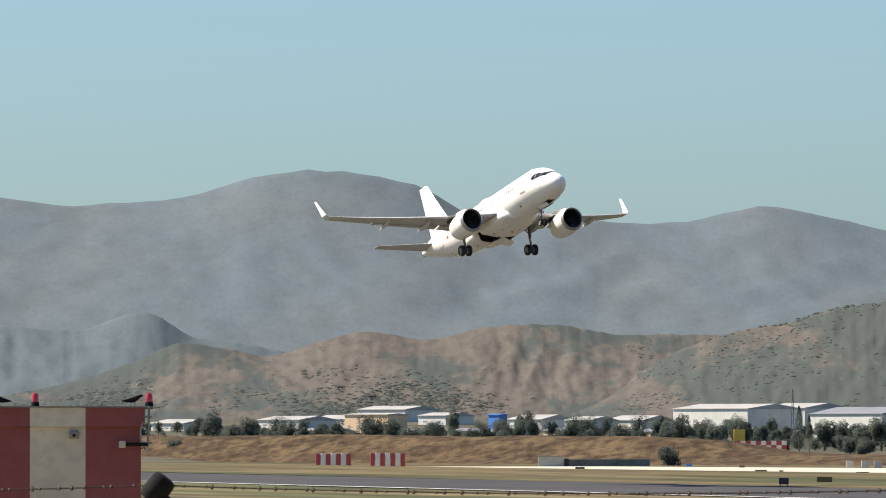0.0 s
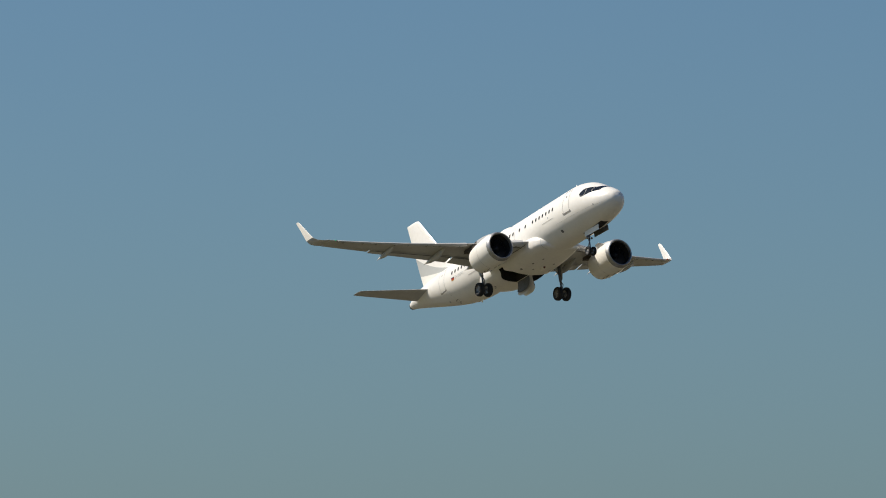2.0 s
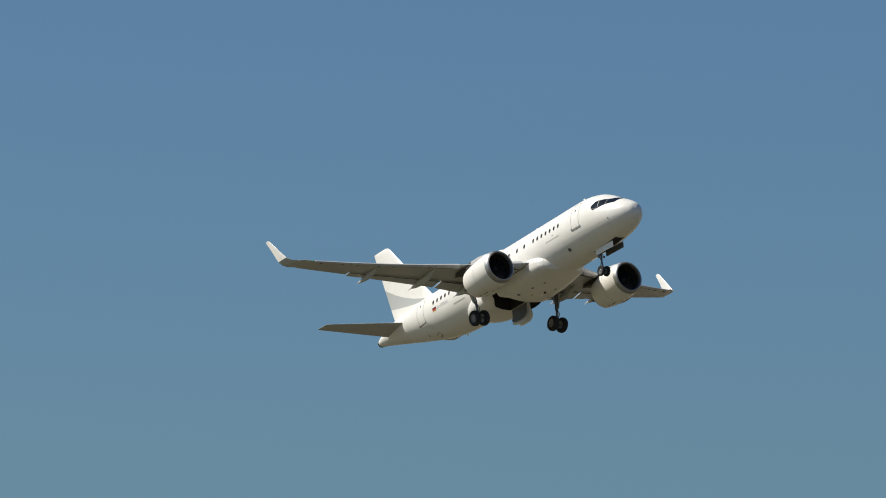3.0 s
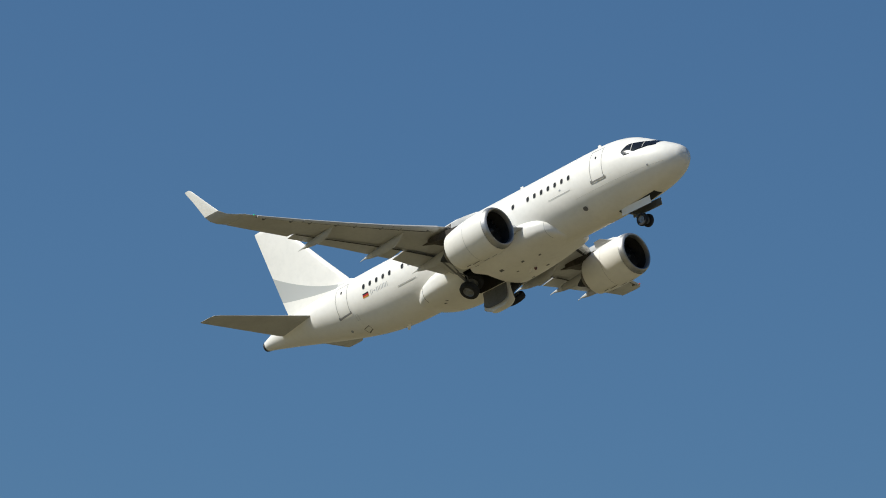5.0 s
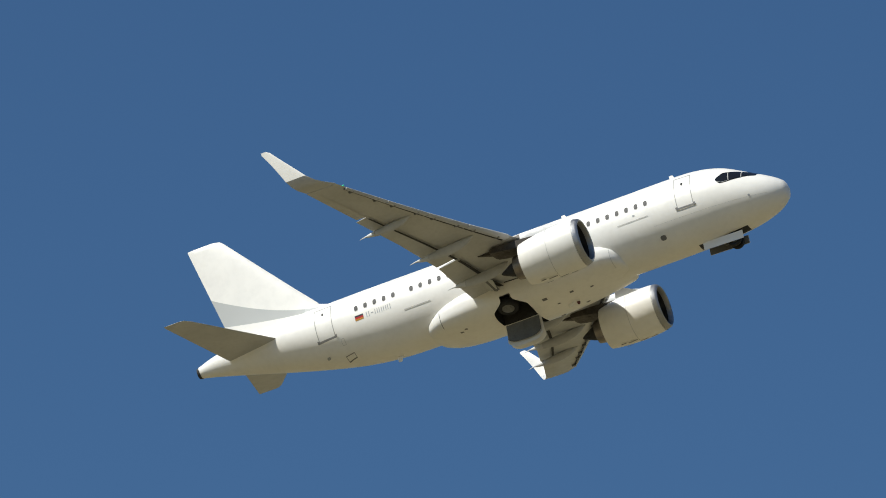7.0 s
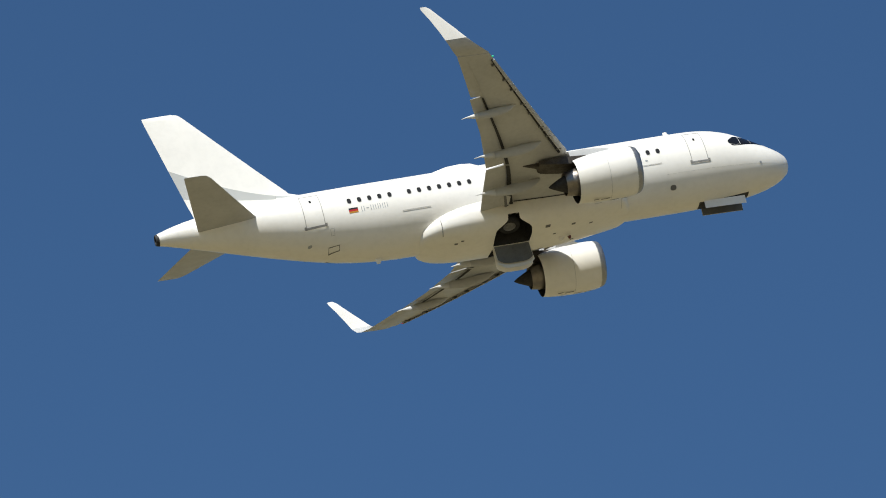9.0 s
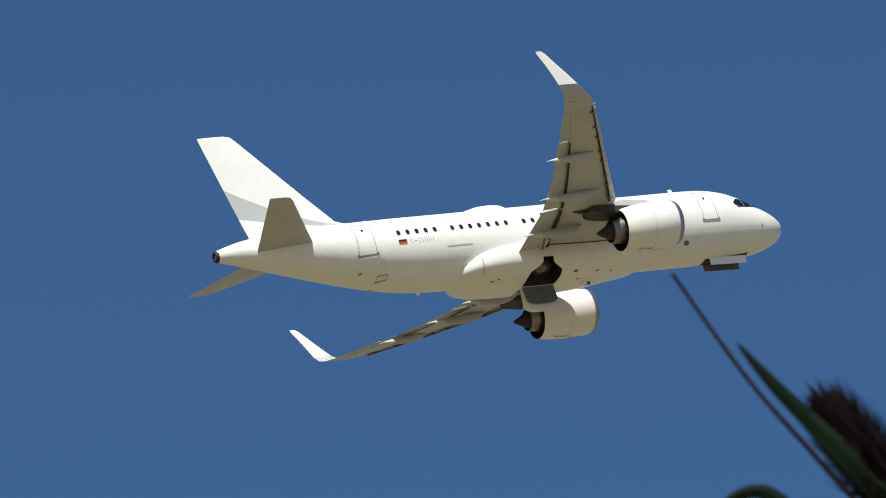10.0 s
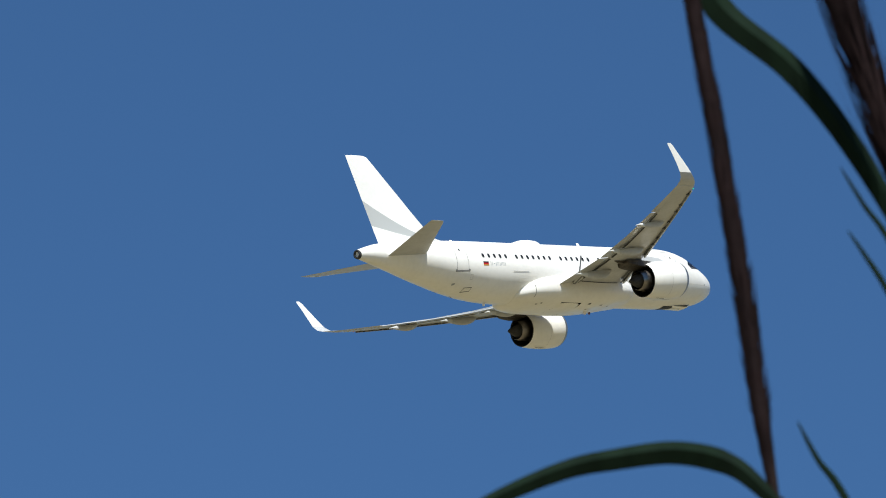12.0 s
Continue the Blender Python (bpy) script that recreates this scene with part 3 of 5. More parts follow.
def build_engine(plane, side):
    o = (0, side * 5.75, -1.90)
    droop = lambda geo: ([(x, y, z - 0.045 * (-x - 9.55)) for x, y, z in geo[0]], geo[1])
    nac = [(-12.95, 1.10), (-12.6, 1.17), (-12.0, 1.245), (-11.3, 1.295), (-10.6, 1.305), (-10.1, 1.275), (-9.86, 1.24)]
    lip = [(-9.855, 1.237), (-9.70, 1.20), (-9.60, 1.15), (-9.555, 1.09), (-9.58, 1.035), (-9.68, 1.0), (-9.82, 0.985)]
    inner = [(-9.815, 0.986), (-10.2, 1.0), (-10.62, 1.01)]
    e = part("nacelle", droop(turned(nac, "x", 48, o)), WHITE, plane, "white engine nacelle")
    part("inlet_lip", turned(lip, "x", 48, o), LIP, e, "bare metal inlet lip")
    part("inlet_duct", turned(inner, "x", 48, o), SHADE_AND_DARK, e)
    part("fan_nozzle", droop(turned([(-12.95, 1.095), (-12.955, 1.06), (-12.4, 1.06), (-11.6, 0.98)], "x", 48, o)), SHADE_AND_DARK, e)
    part("fan_back", turned([(-10.66, 1.0), (-10.66, 0.02)], "x", 32, o), SHADE_AND_DARK, e)
    spin = turned([(-10.1, 0.0), (-10.16, 0.10), (-10.32, 0.22), (-10.52, 0.31), (-10.6, 0.33)], "x", 24, o)
    part("spinner", spin, FAN, e)
    blade = grid(lambda u, v: (-10.45 - 0.14 * v + 0.05 * u, (0.10 + 0.12 * u) * (v - 0.5), 0.31 + 0.68 * u), 4, 2)
    me = mesh_of("fan_blade", *blade)
    me.materials.append(FAN)
    for k in range(20):
        b = new("fan_blade", me)
        b.parent = e
        b.matrix_basis = Matrix.Translation(o) @ Matrix.Rotation(2 * math.pi * k / 20, 4, "X")
    part("core_cowl", droop(turned([(-11.7, 0.74), (-12.6, 0.74), (-13.0, 0.70), (-13.45, 0.61), (-13.5, 0.59), (-13.3, 0.54)], "x", 36, o)), HOT, e, "brown-grey metal core cowl")
    part("exhaust_plug", droop(turned([(-13.0, 0.52), (-13.4, 0.47), (-13.8, 0.31), (-14.2, 0.12), (-14.35, 0.02)], "x", 28, o, cap1=True)), SHADE_AND_DARK, e, "dark exhaust cone")
    # pylon
    rings = []
    for s, zb, zt, w in ((10.5, -0.66, -0.60, 0.06), (11.0, -0.70, -0.46, 0.16), (12.0, -0.85, -0.36, 0.22), (12.9, -0.98, -0.38, 0.24), (13.6, -1.20, -0.45, 0.24), (14.4, -1.0, -0.5, 0.18), (15.4, -0.72, -0.55, 0.05)):
        rings.append([(-s, side * 5.75 + w * x, z) for x, z in ((-1, zb), (1, zb), (1, (zb + zt) / 2), (0.6, zt), (-0.6, zt), (-1, (zb + zt) / 2))])
    part("pylon", loft(rings[:4]), WING_GREY, plane, "grey engine pylon under the wing")
    part("pylon_tail", loft([[(p[0] - 0.004, p[1], p[2]) for p in rings[3]]] + rings[4:]), DARK_BROWN, plane, "dark brown rear end of the pylon")
    # wide dark brown block laid under the wing round the pylon's rear
    part("pylon_brown_block", loft([[(-s, side * 5.75 + w * x, -0.80 - d * (0.5 + 0.5 * z)) for x, z in ((-1, -1), (1, -1), (1, 1), (-1, 1))] for s, w, d in ((12.1, 0.34, 0.2), (12.7, 0.46, 0.40), (13.4, 0.58, 0.40), (14.1, 0.60, 0.30), (14.45, 0.55, 0.24), (14.6, 0.46, 0.16))]), DARK_BROWN, plane, "dark brown block under the wing round the pylon")
    # strake, seams, small marks
    q = radians(34)
    part("strake", moved(loft([[(0.0, 0, -0.04), (-1.35, 0, -0.04), (-1.35, 0.02, -0.04), (0, 0.02, -0.04)], [(-0.75, 0, 0.36), (-1.25, 0, 0.34), (-1.25, 0.014, 0.34), (-0.75, 0.014, 0.36)]]),
                         Matrix.Translation((-10.55, side * (5.75 - 1.27 * math.sin(q)), -1.90 + 1.27 * math.cos(q))) @ Matrix.Rotation(side * q, 4, "X")), WING_GREY, e, "grey vortex strake")
    for s, r in ((9.87, 1.245), (11.32, 1.298)):
        part("cowl_seam", droop(turned([(-s, r), (-s - 0.02, r + 0.002)], "x", 48, o)), SOFT_SEAM, e)
    for k, (a, s, l) in enumerate(((168, 10.4, 0.35), (172, 10.9, 0.4), (186, 11.4, 0.5), (190, 12.0, 0.3), (168, 11.8, 0.35))):
        aa = radians(a)
        mark = grid(lambda u, v: (-(s + l * u), side * 5.75 + 1.31 * math.sin(aa + 0.05 * v), -1.90 - 0.045 * (s + l * u - 9.55) + 1.31 * math.cos(aa + 0.05 * v)), 2, 2)
        part("latch", mark, SEAM, e)


def build_tail(plane):
    def fin_ring(z, lead, trail, th):
        ring = []
        for u, v in aerofoil():
            ring.append((-(lead + u * (trail - lead)), (v - 0.02 * u) * th * 0.9, z))
        # symmetric section
        n = len(ring)
        return [(x, th * 0.5 * math.copysign(min(1, 2.6 * (abs((-x - lead) / (trail - lead)) ** 0.5) * (1 - (-x - lead) / (trail - lead)) ** 0.9), 1 if k <= n // 2 else -1), z) for k, (x, y, z) in enumerate(ring)]
    zs = [(1.55, 25.6, 31.30, 0.50), (2.05, 26.05, 31.42, 0.48), (2.5, 26.32, 31.55, 0.44), (4.0, 27.66, 31.92, 0.38), (6.0, 29.40, 32.40, 0.28), (7.50, 30.70, 32.76, 0.20), (7.70, 30.92, 32.80, 0.15), (7.78, 31.25, 32.80, 0.06)]
    part("fin", loft([fin_ring(*r) for r in zs]), FIN_PAINT, plane, "white tail fin with a grey swoosh")
    dors = []
    for k in range(7):
        u = k / 6
        s = 24.7 + 2.3 * u
        h = 0.02 + 0.72 * u ** 2.0
        w = 0.05 + 0.20 * u
        dors.append([(-s, w * x, top_of(s) - 0.06 + (h + 0.06) * z) for x, z in ((-1.6, 0), (-0.6, 0.6), (0, 1), (0.6, 0.6), (1.6, 0))])
    part("dorsal_fin", loft(dors), FIN_PAINT, plane)
    for side in (-1, 1):
        rings = []
        for y, l, t, z, th in ((0.3, 27.9, 31.35, 0.68, 0.36), (1.0, 28.25, 31.55, 0.75, 0.34), (3.6, 29.87, 32.14, 1.06, 0.23), (5.9, 31.28, 32.66, 1.33, 0.14), (6.2, 31.55, 32.72, 1.37, 0.10), (6.26, 31.85, 32.7, 1.38, 0.04)):
            rings.append([(-(l + u * (t - l)), side * y, z + (v - 0.12) * th) for u, v in aerofoil()])
        part("stabiliser", loft(rings), WING_GREY, plane, "light grey horizontal tailplane")
    part("tail_exhaust", turned([(-33.45, 0.33), (-33.62, 0.28), (-33.62, 0.20), (-33.3, 0.18)], "x", 20, (0, 0, 0.955)), SHADE_AND_DARK, plane, "dark exhaust outlet at the tail end")


def fin_material():
    """White paint with a grey swoosh between two curves over the station."""
    m = WHITE.copy()
    m.name = "fin_paint"
    t = m.node_tree
    b = t.nodes["Principled BSDF"]
    co = t.nodes.new("ShaderNodeTexCoord")
    sp = t.nodes.new("ShaderNodeSeparateXYZ")
    t.links.new(co.outputs["Object"], sp.inputs[0])

    def calc(op, a, c):
        n = t.nodes.new("ShaderNodeMath")
        n.operation = op
        for sock, v in zip(n.inputs, (a, c)):
            if isinstance(v, (int, float)):
                sock.default_value = v
            else:
                t.links.new(v, sock)
        return n.outputs[0]
    s = calc("MAXIMUM", calc("SUBTRACT", calc("MULTIPLY", sp.outputs["X"], -1.0), 25.9), 0.0)
    upper = calc("ADD", calc("MULTIPLY", calc("POWER", calc("DIVIDE", s, 6.25), 1.6), 2.6), 2.13)
    lower = calc("ADD", calc("MULTIPLY", calc("POWER", calc("DIVIDE", s, 5.9), 1.6), 1.0), 2.0)
    inside = calc("MULTIPLY", calc("LESS_THAN", sp.outputs["Z"], upper), calc("GREATER_THAN", sp.outputs["Z"], lower))
    old = b.inputs["Base Color"].links[0].from_socket
    x = t.nodes.new("ShaderNodeMix")
    x.data_type = "RGBA"
    t.links.new(inside, x.inputs["Factor"])
    t.links.new(old, x.inputs["A"])
    x.inputs["B"].default_value = (0.47, 0.475, 0.455, 1)
    t.links.new(x.outputs["Result"], b.inputs["Base Color"])
    return m


DOOR_SILL = material("scuffed_sill", (0.28, 0.275, 0.26), 0.5, 0, 0.15, 4)
FIN_PAINT = fin_material()


BAY = 15.56        # station of the wheel bays' middle
bay_half = smooth_table([0, 30, 42, 52, 62, 76, 90], [0.96, 0.98, 0.90, 0.62, 0.36, 0.30, 0.30])


def fairing_point(s, phi):
    """The fairing with its stations drawn together beside the wheel bays, so that the bay's rim lies on them."""
    h = bay_half(min(phi, 360 - phi))
    u = s - BAY
    if abs(u) <= 0.95:
        u *= h / 0.95
    elif abs(u) < 1.6:
        u = math.copysign(h + (abs(u) - 0.95) * (1.6 - h) / 0.65, u)
    return belly(BAY + u, phi)


def build_fairing(plane):
    bst = [9.15, 9.22, 9.35, 9.55, 9.8, 10.1, 10.5, 11, 11.5, 12.2, 13, 13.7] + [BAY + v for v in (-1.6, -1.4, -1.2, -0.95, -0.6, -0.3, 0, 0.3, 0.6, 0.95, 1.2, 1.4, 1.6)] + [17.8, 18.3, 18.8, 19.2, 19.55, 19.9, 20.2, 20.35, 20.5]
    n = 120
    verts = [fairing_point(s, 360 * k / n) for s in bst for k in range(n)]
    faces = []
    for i in range(len(bst) - 1):
        for k in range(n):
            phi = 360 * (k + 0.5) / n
            if abs((bst[i] + bst[i + 1]) / 2 - BAY) < 0.95 and 3 < min(phi, 360 - phi) < 78:
                continue
            q = (k + 1) % n
            faces.append((i * n + k, i * n + q, (i + 1) * n + q, (i + 1) * n + k))
    part("belly_fairing", (verts, faces), WHITE, plane, "white bulging fairing under the wing")


def well_geo(side):
    """The bay's walls, from its rim up to a ceiling inside the wing root."""
    rim = [(BAY - bay_half(p), p) for p in range(3, 79, 3)] + [(BAY + bay_half(p), p) for p in range(78, 2, -3)]
    low, high = [], []
    for s, p in rim:
        x, y, z = belly(s, p, -0.012)
        low.append((x, side * y, z))
        high.append((x, side * y * 0.86, max(z + 0.15, -0.85)))
    return loft([low, high], cap0=False)


def opened(geo):
    """Leaves out the part of the fuselage that the fairing covers over the wheel bays."""
    keep = []
    for f in geo[1]:
        c = sum((Vector(geo[0][i]) for i in f), Vector()) / len(f)
        if len(f) != 4 or not (13.0 < -c.x < 18.0 and c.z < -0.9):
            keep.append(f)
    return geo[0], keep


def build_fuselage(plane):
    stations = [0.0, 0.03, 0.1, 0.2, 0.3, 0.45, 0.6, 0.8, 1.0, 1.25, 1.5, 1.75, 2.0, 2.25, 2.5, 2.75, 3.0, 3.25, 3.5, 3.85, 4.2, 4.6, 5.0, 5.6, 6.2, 7, 8] + [9, 10, 11, 12, 13, 14, 14.8, 15.0, 15.3, 15.8, 16.3, 16.6, 16.8, 17.5, 18.5, 19.2, 20] + [20.6, 21.5, 22.2, 23, 23.7, 24.5, 25.2, 26, 26.7, 27.5, 28.2, 29, 29.7, 30.5, 31.2, 32, 32.5, 33, 33.5]
    rings = [[skin(max(s, 0.004), 360 * k / 56) for k in range(56)] for s in stations]
    part("fuselage", opened(loft(rings)), WHITE, plane, "glossy white fuselage without markings")
    build_fairing(plane)
    for sd in (-1, 1):
        part("fairing_seam", grid(lambda u, v: belly(19.30 + 0.035 * v, sd * (50 + 55 * u), 0.006), 12, 1), SEAM, plane)
        part("fairing_seam", grid(lambda u, v: belly(9.66 + 0.022 * v, sd * (35 + 75 * u), 0.005), 14, 1), SOFT_SEAM, plane)
        seal = []
        for k in range(16):
            s = 11.5 + 3.9 * k / 15
            x = (s - lead_of(2.2)) / chord_of(2.2)
            t = (0.2969 * x ** 0.5 - 0.126 * x - 0.3516 * x * x + 0.2843 * x ** 3 - 0.1015 * x ** 4) * 5
            seal.append((-s, sd * (belly_w(s) - 0.01), wing_z(2.2) + 0.38 * thick_of(2.2) * (1 - t) - 0.01))
        part("wing_root_seal", tube(seal, 0.028, 6), SHADE_AND_DARK, plane, "dark rubber seal along the wing root")
    # cockpit glazing: a black band, three panes a side
    front = smooth_table([0, 20, 35, 46, 51, 60, 67, 72, 75], [1.26, 1.28, 1.34, 1.44, 1.70, 2.08, 2.43, 2.74, 3.02])
    back = smooth_table([0, 20, 30, 35, 42, 48, 58, 69, 75], [1.66, 1.74, 1.95, 2.16, 2.50, 2.84, 3.12, 3.30, 3.12])
    mask = grid(lambda u, v: skin(front(abs(-75 + 150 * u)) * (1 - v) + back(abs(-75 + 150 * u)) * v, -75 + 150 * u, 0.006), 60, 6)
    part("windscreen_surround", mask, GLASS, plane, "black windscreen surround")
    high = smooth_table([1.70, 1.95, 2.16, 2.50, 2.84, 3.12, 3.26], [22, 30, 35, 42, 48, 58, 66])
    low = smooth_table([1.44, 1.70, 2.08, 2.43, 2.74, 3.02, 3.26], [46, 51, 60, 67, 72, 74.5, 72.5])
    for sd in (-1, 1):
        for s0, s1 in ((2.71, 3.22), (2.09, 2.62), (1.60, 1.99)):
            top_in = lambda q: (high(q) if q > 1.7 else 5 + 17 * (q - 1.5) / 0.2) + 2.0
            pane = grid(lambda u, v: skin(s0 + (s1 - s0) * u, sd * (top_in(s0 + (s1 - s0) * u) * (1 - v) + (low(s0 + (s1 - s0) * u) - 2.0) * v), 0.014), 6, 6)
            part("windscreen_pane", pane, GLASS, plane)
        for q, w in ((2.655, 0.016), (2.035, 0.014)):
            part("windscreen_post", grid(lambda u, v: skin(q - w + 2 * w * u, sd * ((high(q) + 1.5) * (1 - v) + (low(q) - 1.5) * v), 0.018), 1, 6), SOFT_SEAM, plane, "light grey post between the panes")
        part("windscreen_rim", grid(lambda u, v: skin(2.70 + 0.52 * u, sd * (low(2.70 + 0.52 * u) - 1.9 + 0.55 * v), 0.018), 8, 1), SOFT_SEAM, plane)
    part("windscreen_post", grid(lambda u, v: skin(1.30 * (1 - v) + 1.63 * v, -0.7 + 1.4 * u, 0.016), 1, 4), SOFT_SEAM, plane, "light grey post between the panes")
    # cabin windows, doors, panels
    rows = [23.7 - 0.5375 * k for k in range(5)] + [20.51 - 0.535 * k for k in range(7)] + [16.23 - 0.535 * k for k in range(6)] + [12.5, 11.55] + [10.37 - 0.535 * k for k in range(7)]
    for side in (-1, 1):
        for s in rows:
            w = part("cabin_window", oval_patch(s, 0.60, 0.13, 0.185, side, 0.005), SOFT_SEAM, plane)
            part("pane", oval_patch(s, 0.60, 0.10, 0.152, side, 0.010), PANE, w)
        for s0, s1, z0, z1 in ((4.63, 5.54, -0.34, 1.52), (25.15, 26.16, -0.43, 1.43)):
            d = part("cabin_door", frame_patch(s0, s1, z0, z1, side, 0.034), DOOR_SEAM, plane, "white cabin door with grey seam")
            part("door_sill", join(skin_patch(s0 - 0.06, s1 + 0.06, z0 - 0.07, z0 + 0.01, side, 0.03, 6, 1), skin_patch(s0 - 0.09, s0 + 0.03, z0 - 0.05, z0 + 0.09, side, 0.034, 2, 2), skin_patch(s1 - 0.03, s1 + 0.09, z0 - 0.05, z0 + 0.09, side, 0.034, 2, 2)), DOOR_SILL, d, "grey scuffed door sill")
            part("door_window", oval_patch((s0 + s1) / 2, 1.0, 0.06, 0.09, side, 0.010), PANE, d)
        part("emergency_exit", frame_patch(13.28, 13.84, 0.05, 1.05, side, 0.018), SOFT_SEAM, plane)
        part("scuff_plate", skin_patch(7.15, 8.85, -0.16, -0.12, side, 0.02, 6, 1), SOFT_SEAM, plane)
        part("scuff_plate", skin_patch(19.6, 21.1, -0.45, -0.40, side, 0.02, 6, 1), SOFT_SEAM, plane)
        part("service_panel", frame_patch(24.55, 25.12, -1.57, -1.37, side, 0.026), SEAM, plane)
        part("static_port", oval_patch(6.74, -1.39, 0.16, 0.11, side, 0.012), SEAM, plane)
        part("drain", oval_patch(26.05, -1.15, 0.11, 0.05, side, 0.012), STRIPE, plane)
        part("service_panel", frame_patch(24.75, 24.95, -0.98, -0.66, side, 0.018), SOFT_SEAM, plane)
        part("probe", oval_patch(1.82, -0.72, 0.06, 0.06, side, 0.02), STRIPE, plane)
        part("access_panel", oval_patch(7.9, 0.12, 0.07, 0.05, side, 0.01), STRIPE, plane)
        part("waterline_seam", skin_patch(0.9, 7.0, -0.78, -0.77, side, 0.005, 20, 1), SOFT_SEAM, plane)
        f = part("flag_decal", skin_patch(23.36, 23.84, 0.08, 0.17, side, 0.010, 3, 1), FLAG_BLACK, plane, "small black, red and gold flag")
        part("red_band", skin_patch(23.36, 23.84, -0.02, 0.08, side, 0.010, 3, 1), FLAG_RED, f)
        part("gold_band", skin_patch(23.36, 23.84, -0.11, -0.02, side, 0.010, 3, 1), FLAG_GOLD, f)
        for k in range(6):  # lettering as plain bars
            s = 23.18 - 0.245 * k
            z0, z1 = (0.02, 0.06) if k == 1 else (-0.10, 0.18)
            part("lettering_bar", join(skin_patch(s - 0.16, s - 0.13, z0, z1, side, 0.010, 1, 2), skin_patch(s - 0.03, s, z0, z1, side, 0.010, 1, 2)) if k != 1 else skin_patch(s - 0.15, s - 0.02, z0, z1, side, 0.010, 1, 1), STRIPE, f)
    part("roof_seam", grid(lambda u, v: skin(6.5 + 17 * u, -38 - 0.4 * v, 0.005), 20, 1), SOFT_SEAM, plane)
    # roof dome and blade antennas
    dome = [[(-s, w * math.cos(q), 1.98 + h * math.sin(q)) for q in (math.pi * k / 12 for k in range(13))] for s, w, h in ((16.0, 0.10, 0.10), (16.2, 0.36, 0.22), (16.6, 0.55, 0.37), (17.2, 0.60, 0.42), (17.9, 0.58, 0.38), (18.6, 0.40, 0.22), (19.0, 0.12, 0.09))]
    part("roof_dome", loft(dome), WHITE, plane, "low white antenna dome on the roof")
    blades = [(5.75, 1, 0.34), (11.9, 1, 0.32), (24.2, 1, 0.18), (12.6, -1, 0.26), (22.3, -1, 0.30)]
    for s, up, h in blades:
        z = top_of(s) - 0.02 if up > 0 else (belly_lo(s) if 9.5 < s < 20.8 else low_of(s)) + 0.02
        part("blade_antenna", loft([[(-s, -0.02, z), (-s - 0.10, -0.03, z), (-s - 0.36, 0, z), (-s - 0.10, 0.03, z), (-s, 0.02, z)],
                                    [(-s - 0.16, -0.012, z + up * h), (-s - 0.22, -0.015, z + up * h), (-s - 0.36, 0, z + up * h), (-s - 0.22, 0.015, z + up * h), (-s - 0.16, 0.012, z + up * h)]]), WHITE, plane)
    part("beacon", turned([(-2.66, 0.0), (-2.62, 0.07), (-2.5, 0.10)], "z", 12, (-12.4, 0, 0)), BEACON_RED, plane, "small dark red beacon under the belly")
    for s, y, w in ((12.2, -1.2, 0.16), (13.2, -0.6, 0.12), (13.6, -1.5, 0.2), (12.0, 0.7, 0.16), (18.2, -1.3, 0.12), (18.5, -1.1, 0.14), (11.2, -0.8, 0.14), (13.6, 1.2, 0.18)):
        part("belly_vent", grid(lambda u, v: (-(s + w * 1.3 * u), y + w * v, belly_z(s + w * 1.3 * u, y + w * v) - 0.008), 2, 2), SEAM, plane)


def wheel(parent, y, r, w, z, x=0.0):
    """A tyre with a rim on each side, about an axle along y."""
    o = (x, y, z)
    prof = [(-w * 0.42, r * 0.56), (-w * 0.5, r * 0.72), (-w * 0.46, r * 0.90), (-w * 0.28, r * 0.985), (0, r), (w * 0.28, r * 0.985), (w * 0.46, r * 0.90), (w * 0.5, r * 0.72), (w * 0.42, r * 0.56)]
    part("tyre", turned(prof, "y", 32, o), TYRE, parent, "black aircraft tyre")
    part("rim", turned([(-w * 0.30, 0.02), (-w * 0.32, r * 0.22), (-w * 0.20, r * 0.30), (-w * 0.22, r * 0.48), (-w * 0.42, r * 0.57), (w * 0.42, r * 0.57), (w * 0.22, r * 0.48), (w * 0.20, r * 0.30), (w * 0.32, r * 0.22), (w * 0.30, 0.02)], "y", 24, o), RIM, parent, "grey wheel rim")


